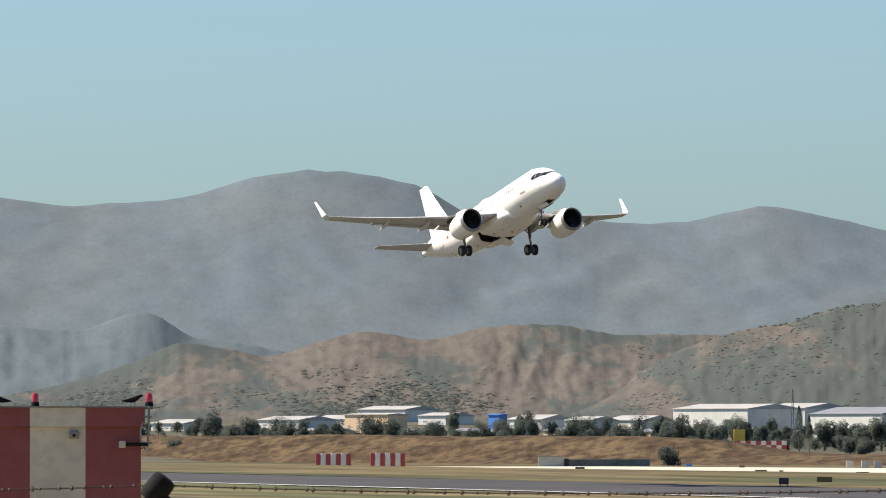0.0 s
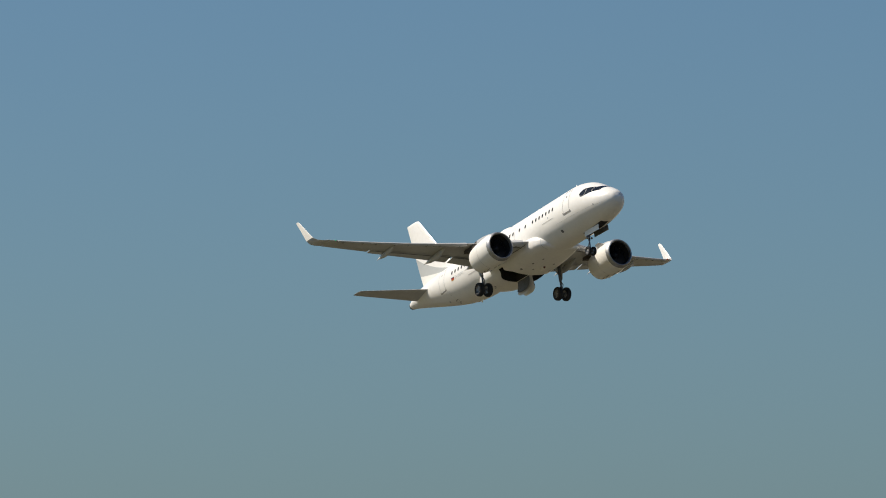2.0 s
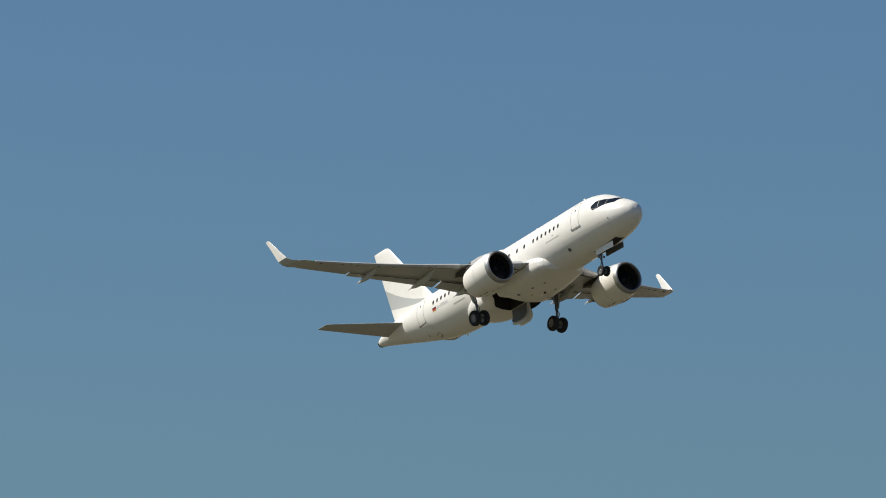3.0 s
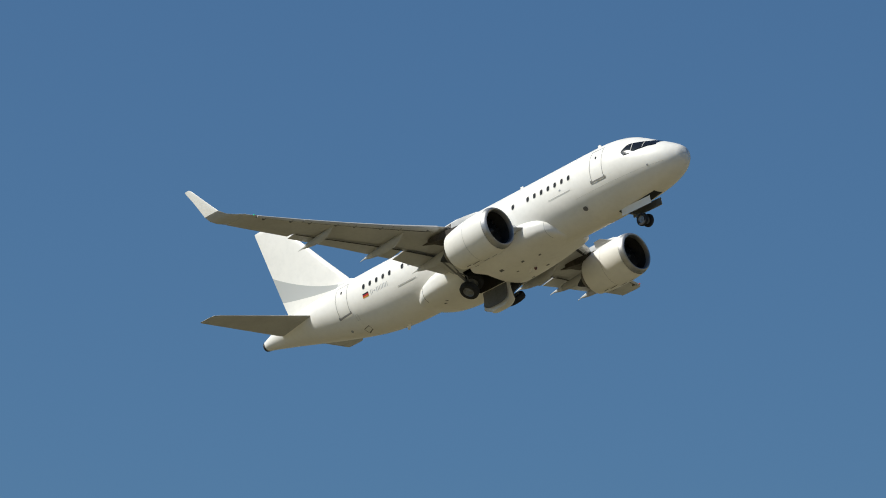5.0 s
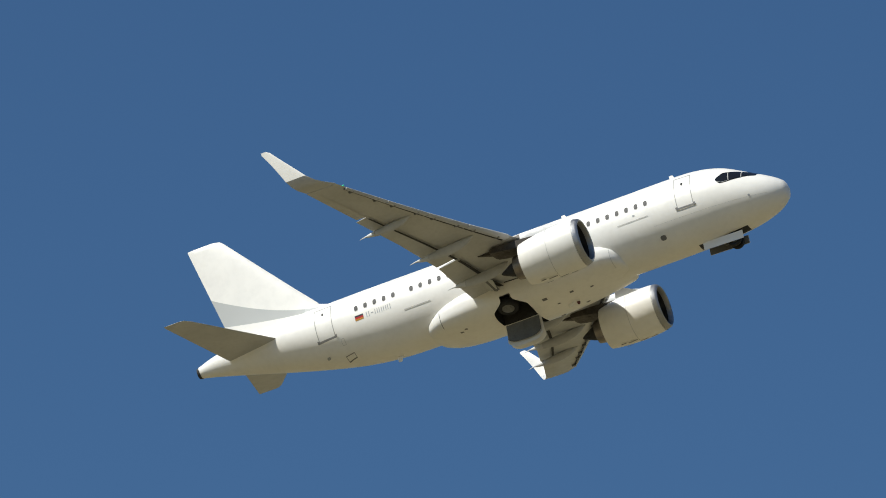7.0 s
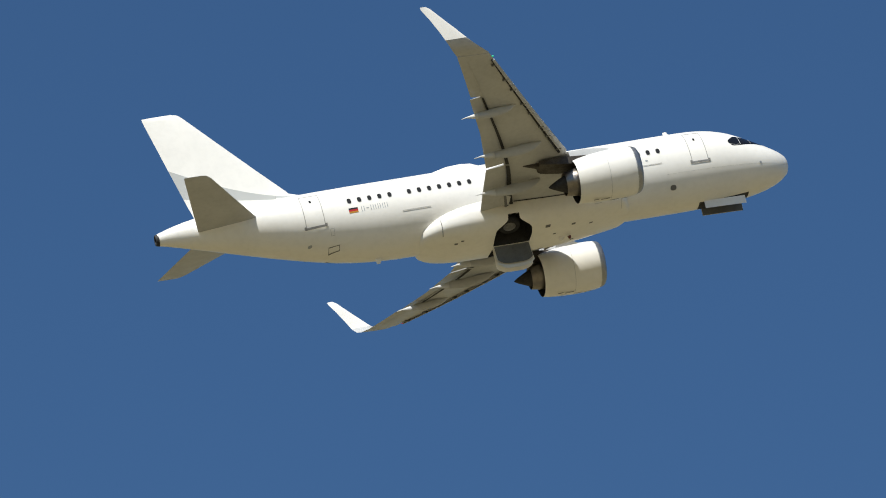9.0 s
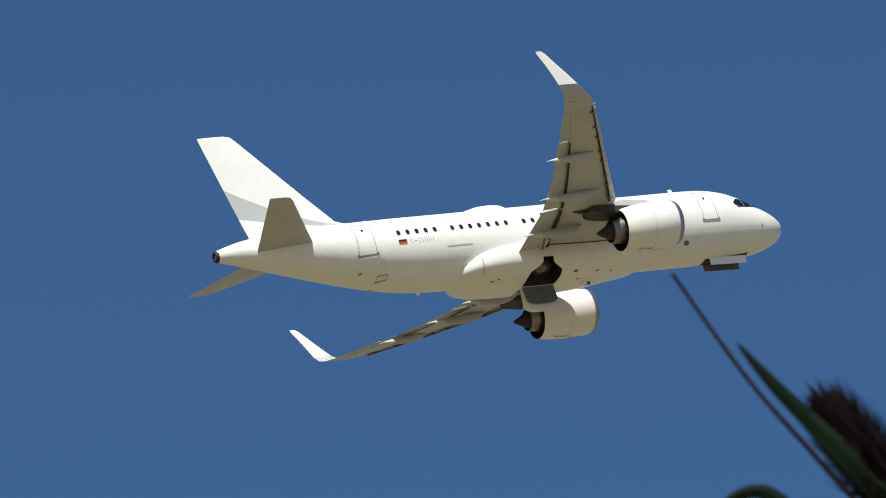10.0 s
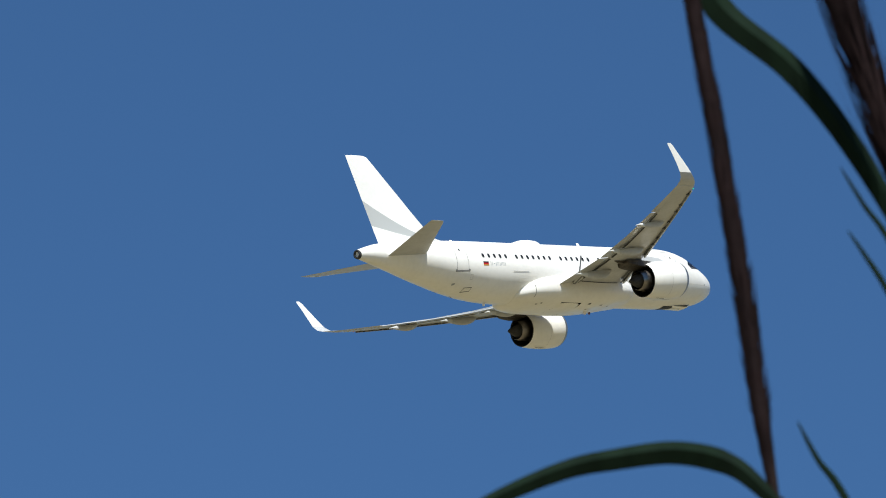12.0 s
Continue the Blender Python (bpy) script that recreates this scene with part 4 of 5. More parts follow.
def build_gear(plane):
    moving = {}
    for side in (-1, 1):
        # wells under the belly and the wing, near-black to paint in their shade
        part("wheel_well", well_geo(side), SHADE_AND_DARK, plane, "open wheel well, walls coloured near-black for shade")
        leg = join(tube([(0, 0, 0.16), (0, 0, -1.55)], 0.125, 14), tube([(0, 0, -1.5), (0, 0, -2.68)], 0.085, 12), tube([(0, -0.46, -2.68), (0, 0.46, -2.68)], 0.075, 10),
                   tube([(0.0, 0, -1.45), (0.32, 0, -1.98), (0.03, 0, -2.5)], 0.04, 8))
        L = part("main_gear_leg", leg, STEEL, plane, "grey steel main landing gear leg")
        for y in (-0.40, 0.40):
            wheel(L, y, 0.58, 0.40, -2.68)
        part("side_brace", tube([(0, -side * 0.0, -1.0), (0.05, -side * 0.62, -0.42), (0.05, -side * 1.15, 0.0)], 0.055, 8), STEEL, L)
        part("leg_door", moved(loft([[(x * k, y, z) for x, y in ((0.34, 0.0), (-0.44, 0), (-0.44, 0.03), (0.34, 0.03))] for z, k in ((-0.10, 0.80), (-0.30, 1.0), (-0.75, 0.92), (-1.15, 0.66), (-1.45, 0.42))]), Matrix.Translation((0, side * 0.10, 0))), WING_GREY, L, "grey door plate on the leg")
        moving["leg", side] = L
        # bay door, hinged by the keel
        def dz(s, y):
            return belly_z(s, y) - belly_z(15.8, 0.1)
        outer = grid(lambda u, v: (0.98 - 1.96 * u, side * (1.34 * v * (1 - 0.22 * (2 * u - 1) ** 4)), dz(14.85 + 1.96 * u, 0.12 + 1.34 * v) - 0.02), 14, 8)
        inner = ([(x, y, z + 0.05) for x, y, z in outer[0]], outer[1])
        d = part("gear_bay_door", outer, WHITE, plane, "white main gear bay door hanging open")
        part("inner_lining", ([(x * 0.95, side * 0.02 + y * 0.80, z) for x, y, z in inner[0]], inner[1]), BAY_GREY, d, "dark grey inner lining")
        moving["door", side] = d
        # small door over the leg's slot, hinged at the wing root
        _, hy, hz = belly(BAY, 78)
        cover = []
        for off in (0.0, -0.03):
            g = grid(lambda u, v: belly(BAY + bay_half(35 + 43 * v) * (2 * u - 1), 35 + 43 * v, off), 8, 8)
            cover.append(([(x + BAY, side * (y - hy), z - hz) for x, y, z in g[0]], g[1]))
        moving["slot", side] = part("leg_slot_door", join(*cover), WHITE, plane, "white door over the gear leg's slot")
    # nose gear
    # flat sheet on the skin, its near-black standing for shade inside the well
    well = grid(lambda u, v: skin(2.55 + 2.75 * u, 180 - 13 + 26 * v, 0.006), 10, 4)
    part("nose_wheel_well", well, SHADE_AND_DARK, plane, "near-black sheet for the shade in the open nose wheel well")
    leg = join(tube([(0, 0, 0.1), (0, 0, -0.95)], 0.095, 12), tube([(0, 0, -0.9), (0, 0, -1.85)], 0.06, 10), tube([(0, -0.28, -1.85), (0, 0.28, -1.85)], 0.05, 8),
               tube([(0.05, 0, -0.75), (0.75, 0, -0.05)], 0.05, 8), tube([(-0.03, 0, -1.0), (-0.24, 0, -1.35), (-0.03, 0, -1.75)], 0.03, 6))
    L = part("nose_gear_leg", leg, STEEL, plane, "grey steel nose landing gear leg")
    part("taxi_light", turned([(0.06, 0.0), (0.10, 0.09), (0.16, 0.10)], "x", 12, (0.06, 0.12, -0.80)), LIP, L)
    part("taxi_light", turned([(0.06, 0.0), (0.10, 0.09), (0.16, 0.10)], "x", 12, (0.06, -0.12, -0.80)), LIP, L)
    for y in (-0.25, 0.25):
        wheel(L, y, 0.38, 0.22, -1.85)
    part("aft_door", box(-0.16, -0.12, -0.16, 0.16, -0.75, 0.0), WING_GREY, L)
    moving["nose"] = L
    for side in (-1, 1):
        d = part("nose_gear_door", grid(lambda u, v: (1.1 - 2.2 * u, -side * 0.44 * v, -0.012 - 0.03 * v), 6, 3), WHITE, plane, "white nose gear door hanging open")
        part("inner_lining", grid(lambda u, v: (1.08 - 2.16 * u, -side * 0.43 * v, 0.02 - 0.03 * v), 6, 3), BAY_GREY, d)
        moving["nose_door", side] = d
    return moving


airliner = thing("airliner", "white twin-engine jet airliner climbing after take-off, gear retracting", "airplane")
build_fuselage(airliner)
build_tail(airliner)
GEAR = build_gear(airliner)
for side_ in (-1, 1):
    build_wing(airliner, side_)
    build_engine(airliner, side_)
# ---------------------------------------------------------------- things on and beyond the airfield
# foliage colours lightened and greyed, so that haze is part of them
LEAF = material("hazed_tree_foliage", (0.078, 0.096, 0.084), 0.95, 0, 0.12, 0.5, second=(0.094, 0.106, 0.090))
CYPRESS = material("hazed_conifer_foliage", (0.066, 0.082, 0.070), 0.95, 0, 0.3, 0.5)
SCRUB = material("hazed_hill_scrub", (0.086, 0.104, 0.096), 0.95, 0, 0.15, 0.1)
for m_ in (LEAF, CYPRESS, SCRUB):  # light passes through the leaves; raised in SCRUB to imitate haze
    t_ = m_.node_tree
    b_, o_ = t_.nodes["Principled BSDF"], t_.nodes["Material Output"]
    thin, both = t_.nodes.new("ShaderNodeBsdfTranslucent"), t_.nodes.new("ShaderNodeMixShader")
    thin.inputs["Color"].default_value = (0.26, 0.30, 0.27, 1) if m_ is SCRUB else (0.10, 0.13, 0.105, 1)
    both.inputs[0].default_value = 0.5
    t_.links.new(b_.outputs[0], both.inputs[1])
    t_.links.new(thin.outputs[0], both.inputs[2])
    t_.links.new(both.outputs[0], o_.inputs["Surface"])
    m_.node_tree.nodes["Principled BSDF"].inputs["Specular IOR Level"].default_value = 0.1
BARK = material("bark", (0.11, 0.085, 0.06), 0.9, 0, 0.2, 3)
WALL_WHITE = material("warehouse_white", (0.66, 0.66, 0.59), 0.7, 0, 0.1, 0.15)
WALL_GREY = material("warehouse_grey", (0.54, 0.56, 0.52), 0.7, 0, 0.1, 0.15)
WALL_TAN = material("tan_render", (0.66, 0.48, 0.30), 0.8, 0, 0.1, 0.15)
WALL_BLUE = material("bright_blue_cladding", (0.06, 0.22, 0.62), 0.5, 0, 0.08, 0.3)
ROOF_PALE = material("pale_sheet_roof", (0.34, 0.335, 0.31), 0.6, 0, 0.12, 0.2)
ROOF_GREY = material("grey_sheet_roof", (0.20, 0.205, 0.21), 0.5, 0, 0.12, 0.2)
# pale grey keeps the windows close to the walls in tone
OPENING = material("pale_window", (0.30, 0.31, 0.30), 0.3, 0, 0)
YELLOW = material("yellow_paint", (0.80, 0.50, 0.06), 0.5, 0, 0.1, 1)
SIGN_DARK = material("dark_sign_board", (0.025, 0.025, 0.03), 0.6, 0, 0.1, 2)
SIGN_BROWN = material("weathered_board", (0.17, 0.11, 0.05), 0.8, 0, 0.2, 2)
GALV = material("galvanised_steel", (0.20, 0.20, 0.20), 0.55, 0.7, 0.2, 8)
RUBBER = material("black_cap", (0.010, 0.010, 0.011), 0.9, 0, 0.2, 6)
RUBBER.node_tree.nodes["Principled BSDF"].inputs["Specular IOR Level"].default_value = 0.15
RUST = material("rusty_wire", (0.055, 0.038, 0.028), 0.8, 0.2, 0.2, 20)
MARKER_RED = material("marker_red_paint", (0.42, 0.060, 0.065), 0.7, 0, 0.12, 1.5)
GREY_CONCRETE = material("stained_grey_concrete", (0.24, 0.225, 0.20), 0.9, 0, 0.2, 0.5)
CONCRETE = material("pale_concrete", (0.64, 0.60, 0.52), 0.85, 0, 0.15, 0.8)


def facing(b, d, z=0.0, turn=0.0):
    """A pose at a bearing and distance: x to the viewer's right, y away from the camera."""
    return Matrix.Translation(bearing(b, d, z)) @ Matrix.Rotation(radians(b + turn), 4, "Z")


def build_warehouse(b, d, w, deep, h, wall, roof, label, gable=0.12, doors=3, turn=-36.0, category="building"):
    w *= 1.12
    z, h = terrace(d), h * (0.74 if b < 63.5 else 0.58)
    o = thing("warehouse", label, category, "industrial buildings below the hills", m=facing(b, d, z - 0.3, turn))
    body = part("wall", box(-w / 2, w / 2, 0, deep, 0, h), wall, o)
    rise = deep * gable
    part("roof", loft([[(x, -0.3, h - 0.05), (x, deep / 2, h + rise), (x, deep + 0.3, h - 0.05), (x, deep + 0.3, h - 0.3), (x, -0.3, h - 0.3)] for x in (-w / 2 - 0.3, w / 2 + 0.3)]), roof, o)
    for k in range(doors):
        x = -w / 2 + w * (k + 0.5) / doors
        q = min(2.2, w / doors * 0.3)
        part("window", box(x - q * 0.5, x + q * 0.5, -0.05, 0.02, h * 0.35, h * 0.5), OPENING, o)
    return o


def tree_geo(h, r, seed, conifer=False):
    rnd = random.Random(seed)
    verts, faces = [], []
    lumps = [(rnd.uniform(-0.5, 0.5) * r, rnd.uniform(-0.5, 0.5) * r, h * rnd.uniform(0.26, 0.86), r * rnd.uniform(0.35, 0.62)) for _ in range(11)]
    for k in range(2200):
        if conifer:
            u = rnd.random() ** 0.8
            rr = r * (1 - u) ** 0.7 * rnd.uniform(0.55, 1.05)
            a = rnd.uniform(0, 6.283)
            c = Vector((rr * math.cos(a), rr * math.sin(a), h * (0.08 + 0.92 * u)))
        else:
            x, y, z, q = rnd.choice(lumps)
            n = Vector((rnd.gauss(0, 1), rnd.gauss(0, 1), rnd.gauss(0, 1))).normalized()
            c = Vector((x, y, z)) + n * q * rnd.uniform(0.6, 1.1)
            c.z = max(c.z, h * 0.05)
        s = r * rnd.uniform(0.045, 0.09)
        n = Vector((rnd.gauss(0, 1), rnd.gauss(0, 1), rnd.gauss(0, 1))).normalized() * 0.55
        n = (n + Vector((c.x, c.y, c.z - h * 0.45)).normalized() + Vector((0, 0, 0.25))).normalized()
        a = n.orthogonal().normalized() * s
        bb = n.cross(a) * 0.8
        o = len(verts)
        verts += [tuple(c + a), tuple(c + bb), tuple(c - a * 0.9 + n * s * 0.4), tuple(c - bb)]
        faces.append((o, o + 1, o + 2, o + 3))
    return verts, faces


def build_tree(h, r, seed, conifer=False):
    o = thing("tree", "tall dark narrow conifer in the valley" if conifer else "dark green bushy tree behind the grass bank", "tree", "trees in the valley")
    limbs = [tube([(0, 0, -0.6), (0.05, 0, h * 0.3), (0, 0.06, h * 0.75)], [r * 0.09, r * 0.07, r * 0.02], 7)]
    rnd = random.Random(seed + 5)
    for k in range(4):
        a = rnd.uniform(0, 6.28)
        limbs.append(tube([(0, 0, h * (0.25 + 0.1 * k)), (math.cos(a) * r * 0.5, math.sin(a) * r * 0.5, h * (0.45 + 0.1 * k))], [r * 0.04, r * 0.015], 5))
    part("trunk", join(*limbs), BARK, o)
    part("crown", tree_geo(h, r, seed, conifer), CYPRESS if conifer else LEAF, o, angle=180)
    return o


def build_trees():
    kinds = [build_tree(8.5, 3.4, 11), build_tree(7.0, 3.8, 12), build_tree(10.0, 3.6, 13), build_tree(5.0, 3.2, 14), build_tree(12.5, 1.9, 15, True)]
    rnd = random.Random(4)
    # bearing, distance, kind, scale
    spots = [(67.05, 1960, 2, 1.05), (66.88, 1950, 1, 1.1), (66.76, 1955, 2, 0.9), (66.55, 1950, 3, 1.0), (66.42, 1960, 0, 0.9), (66.30, 1955, 1, 0.95), (66.2, 1965, 0, 0.8), (65.75, 1950, 0, 1.0),
             (65.62, 1945, 2, 0.85), (65.48, 1960, 3, 1.1), (65.30, 1955, 0, 0.95), (65.0, 1950, 1, 0.95), (64.88, 1950, 2, 0.8), (64.72, 1960, 3, 1.0), (64.2, 1955, 0, 0.95), (64.08, 1960, 3, 1.0),
             (63.8, 1950, 2, 0.8), (63.45, 1955, 1, 1.0), (63.3, 1950, 0, 1.0), (63.05, 1960, 1, 0.9), (62.85, 1950, 0, 1.0), (62.4, 1930, 4, 1.0), (62.32, 1935, 4, 0.8), (62.2, 1950, 0, 1.0),
             (62.05, 1950, 2, 0.8), (61.9, 1955, 1, 1.05), (61.75, 1950, 0, 1.1), (61.3, 1955, 2, 0.85), (60.9, 1950, 1, 1.0), (60.3, 1950, 0, 1.0), (59.8, 1960, 2, 1.0), (67.6, 1960, 1, 1.0), (68.2, 1955, 0, 1.0)]
    for k in range(90):
        spots.append((rnd.uniform(60.5, 68.6), rnd.uniform(1960, 2080), rnd.choice((0, 1, 2, 3)), rnd.uniform(0.45, 0.9)))
    for k in range(50):  # a hedge row before the works
        spots.append((rnd.uniform(60.6, 64.8), rnd.uniform(2075, 2135), rnd.choice((0, 1)), rnd.uniform(0.55, 0.8)))
    for k in range(60):  # between the sheds
        spots.append((rnd.uniform(63.3, 68.6), rnd.uniform(2085, 2260), rnd.choice((0, 1, 2)), rnd.uniform(0.4, 0.75)))
    for k in range(62):
        spots.append((rnd.uniform(60.5, 68.6), rnd.uniform(1880, 1940), 3, rnd.uniform(0.5, 0.85)))
    used = set()
    for b, d, kind, s in spots:
        m = Matrix.Translation(bearing(b, d, terrace(d))) @ Matrix.Rotation(rnd.uniform(0, 6.28), 4, "Z") @ Matrix.Scale(s, 4)
        if kind in used:
            c = copy_thing(kinds[kind], m)
            c.scale = (s, s, s)
        else:
            used.add(kind)
            kinds[kind].matrix_basis = m
    b = build_tree(4.2, 3.0, 21)
    b.name = "bush"
    b.matrix_basis = Matrix.Translation(bearing(63.41, 1500, -0.9))
    tagged(b, "single dark green bush before the grass bank", "bush")


def build_scrub():
    """Scattered shrubs and small trees on the hills."""
    rnd = random.Random(9)
    verts, faces = [], []

    def clump(p, r, tall=1.0):
        o = len(verts)
        top = (p[0], p[1], p[2] + r * tall * rnd.uniform(0.28, 0.42))
        n = 6
        for lvl, (rr, z) in enumerate(((1.55, -0.24), (1.0, 0.08), (0.5, 0.21))):
            for k in range(n):
                a = 6.283 * (k + 0.5 * lvl) / n
                q = r * rr * rnd.uniform(0.75, 1.2)
                verts.append((p[0] + q * math.cos(a), p[1] + q * math.sin(a), p[2] + r * tall * z * rnd.uniform(0.8, 1.2)))
        verts.append(top)
        for lvl in range(2):
            for k in range(n):
                j = (k + 1) % n
                faces.append((o + lvl * n + k, o + lvl * n + j, o + (lvl + 1) * n + j, o + (lvl + 1) * n + k))
        for k in range(n):
            faces.append((o + 2 * n + k, o + 2 * n + (k + 1) % n, o + 3 * n))

    def patch(slope, b, v, n, spread, r0, r1, tall=1.0):
        """A thicket of n clumps about one place on a slope."""
        for q in range(n):
            vv = v + rnd.gauss(0, spread * 0.35)
            if 0.01 < vv < 0.915:
                clump(SLOPES[slope](b + rnd.gauss(0, spread), vv), rnd.uniform(r0, r1), tall)

    for k in range(180):
        b, v = rnd.uniform(61.8, 69.5), rnd.uniform(0.05, 0.9)
        if noise.noise((b * 2.5, v * 3, 7)) > rnd.uniform(-0.3, 0.6):
            patch("dry", b, v, rnd.randint(2, 9), 0.05, 0.25, 0.7)
    for k in range(95):  # the wood at the foot
        patch("dry", rnd.gauss(65.7, 0.5), min(max(rnd.gauss(0.34, 0.09), 0.16), 0.6), 16, 0.08, 0.5, 1.3, 1.0)
    for k in range(45):
        patch("dry", rnd.gauss(68.0, 0.35), min(max(rnd.gauss(0.5, 0.12), 0.2), 0.85), 14, 0.07, 0.5, 1.2, 1.0)
    for k in range(260):
        b, v = rnd.uniform(58.0, 63.9), rnd.uniform(0.03, 0.92)
        if noise.noise((b * 1.8, v * 2.5, 2)) > rnd.uniform(-0.6, 0.3):
            patch("green", b, v, 14, 0.09, 0.35, 1.0, 0.75)
    for k in range(70):  # trees along the crest
        patch("green", rnd.uniform(59.0, 62.7), 0.90, 3, 0.03, 0.4, 1.1, 1.6)
    tagged(part("hill_shrubs", (verts, faces), SCRUB, angle=180), "grey-green shrubs scattered over the hills, lightened for haze", "shrubs", kind="stuff")


def build_town():
    W, G, T = WALL_WHITE, WALL_GREY, WALL_TAN
    white = "long white industrial warehouse with a pale sheet roof"
    grey = "grey industrial shed with a low sheet roof"
    build_warehouse(63.10, 2300, 26, 30, 9.6, W, ROOF_PALE, white, 0.05, 5)
    build_warehouse(62.52, 2330, 15, 25, 9.4, G, ROOF_PALE, grey, 0.06, 3)
    build_warehouse(62.03, 2280, 25, 30, 7.8, W, ROOF_GREY, "white warehouse with a grey roof below the hills", 0.07, 5)
    build_warehouse(61.4, 2310, 22, 25, 7.6, G, ROOF_GREY, grey, 0.06, 3)
    build_warehouse(63.78, 2300, 13, 18, 6.0, W, ROOF_PALE, white, 0.08, 3)
    build_warehouse(64.15, 2290, 9, 15, 6.2, G, ROOF_PALE, grey, 0.08, 2)
    build_warehouse(64.57, 2310, 12, 18, 6.2, W, ROOF_PALE, white, 0.08, 3)
    build_warehouse(64.81, 2240, 3.8, 4, 10.5, WALL_BLUE, WALL_BLUE, "small bright blue industrial hall", 0.03, 0)
    build_warehouse(65.82, 2200, 14.5, 10, 11.5, T, ROOF_PALE, "tan rendered building with a flat pale roof", 0.03, 5)
    build_warehouse(66.10, 2350, 15, 20, 5.4, W, ROOF_PALE, white, 0.06, 3)
    build_warehouse(65.70, 2480, 18, 20, 7.6, W, ROOF_PALE, white, 0.06, 3)
    build_warehouse(66.51, 2330, 15, 20, 5.4, W, ROOF_PALE, white, 0.06, 3)
    build_warehouse(67.40, 2280, 12, 20, 4.8, W, ROOF_PALE, white, 0.06, 3)
    for b, d, w in ((66.95, 2170, 9), (66.2, 2190, 12), (65.45, 2180, 10), (65.05, 2190, 8), (64.78, 2170, 13), (64.3, 2200, 10), (63.6, 2180, 14), (62.9, 2170, 12), (62.3, 2160, 9)):
        build_warehouse(b, d, w, 9, 3.2, G if w % 2 else T, ROOF_GREY if w % 3 else ROOF_PALE, "low weathered shed between the trees", 0.08, 2)
    build_warehouse(65.3, 2400, 10, 16, 6.0, W, ROOF_PALE, white, 0.06, 2)
    build_warehouse(60.95, 2200, 10, 12, 3.2, W, ROOF_PALE, "small white house with a pale roof", 0.1, 3)
    for b, d, r, h in ((61.55, 2150, 1.6, 6.0), (61.42, 2160, 2.2, 7.0), (61.30, 2150, 1.8, 6.5), (60.95, 2260, 2.0, 10.0)):
        o = thing("storage_tank", "pale cylindrical storage tank at the works", "tank", "storage tanks", m=Matrix.Translation(bearing(b, d, terrace(d) - 0.3)))
        part("shell", turned([(0, r), (h * 0.9, r), (h * 0.97, r * 0.8), (h, r * 0.2)], "z", 20, cap0=True, cap1=True), WALL_WHITE, o)
        part("ladder", box(-0.2, 0.2, -r - 0.08, -r + 0.02, 0.3, h * 0.9), GALV, o)
    o = thing("yellow_container", "yellow steel container among the trees", "container", m=facing(62.87, 1885, terrace(1885)))
    part("body", box(-1.5, 1.5, 0, 2.4, 3.8, 6.8, 0.08), YELLOW, o)
    for x in (-1.2, 1.2):
        part("leg", box(x - 0.15, x + 0.15, 0.2, 0.5, -0.3, 3.8), GALV, o)
    o = thing("lattice_mast", "thin grey lattice mast beside the works", "mast", m=facing(62.45, 2100, terrace(2100)))
    for x in (-0.5, 0.5):
        part("leg", tube([(x, 0, -0.2), (x * 0.2, 0, 15)], 0.09, 6), GALV, o)
    for k in range(6):
        part("brace", tube([(-0.5 + 0.065 * k, 0, 2.2 * k), (0.5 - 0.065 * (k + 1), 0, 2.2 * (k + 1))], 0.05, 5), GALV, o)


def build_marker(b, d, w, h, n, label, checker=False, leg=0.3, z=0.0):
    o = thing("marker_board", label, "barrier", "red and white airfield markers", m=facing(b, d, z))
    for k in range(n):
        x0 = -w / 2 + w * k / n
        if checker:
            for j in range(2):
                part("panel", box(x0 + 0.02, x0 + w / n - 0.02, 0, 0.4, leg + h / 2 * j + 0.01, leg + h / 2 * (j + 1) - 0.01, 0.03), MARKER_RED if (k + j) % 2 else PAINT, o)
        else:
            part("panel", box(x0 + 0.05, x0 + w / n - 0.05, 0, 0.5, leg, leg + h * (1 + 0.03 * (k % 2)), 0.05), (MARKER_RED if k % 2 == 0 else PAINT), o)
    for x in (-w * 0.4, 0, w * 0.4):
        part("post", box(x - 0.06, x + 0.06, 0.2, 0.32, -0.2, leg + 0.05), GALV, o)


def build_sign(b, d, w, h, mat, label, name="taxiway_sign"):
    o = thing(name, label, "sign", "signs beside the runway", m=facing(b, d))
    part("board", box(-w / 2, w / 2, 0, 0.18, 0.18, h, 0.03), mat, o)
    for x in (-w * 0.35, w * 0.35):
        part("foot", box(x - 0.05, x + 0.05, 0.04, 0.14, -0.1, 0.2), GALV, o)


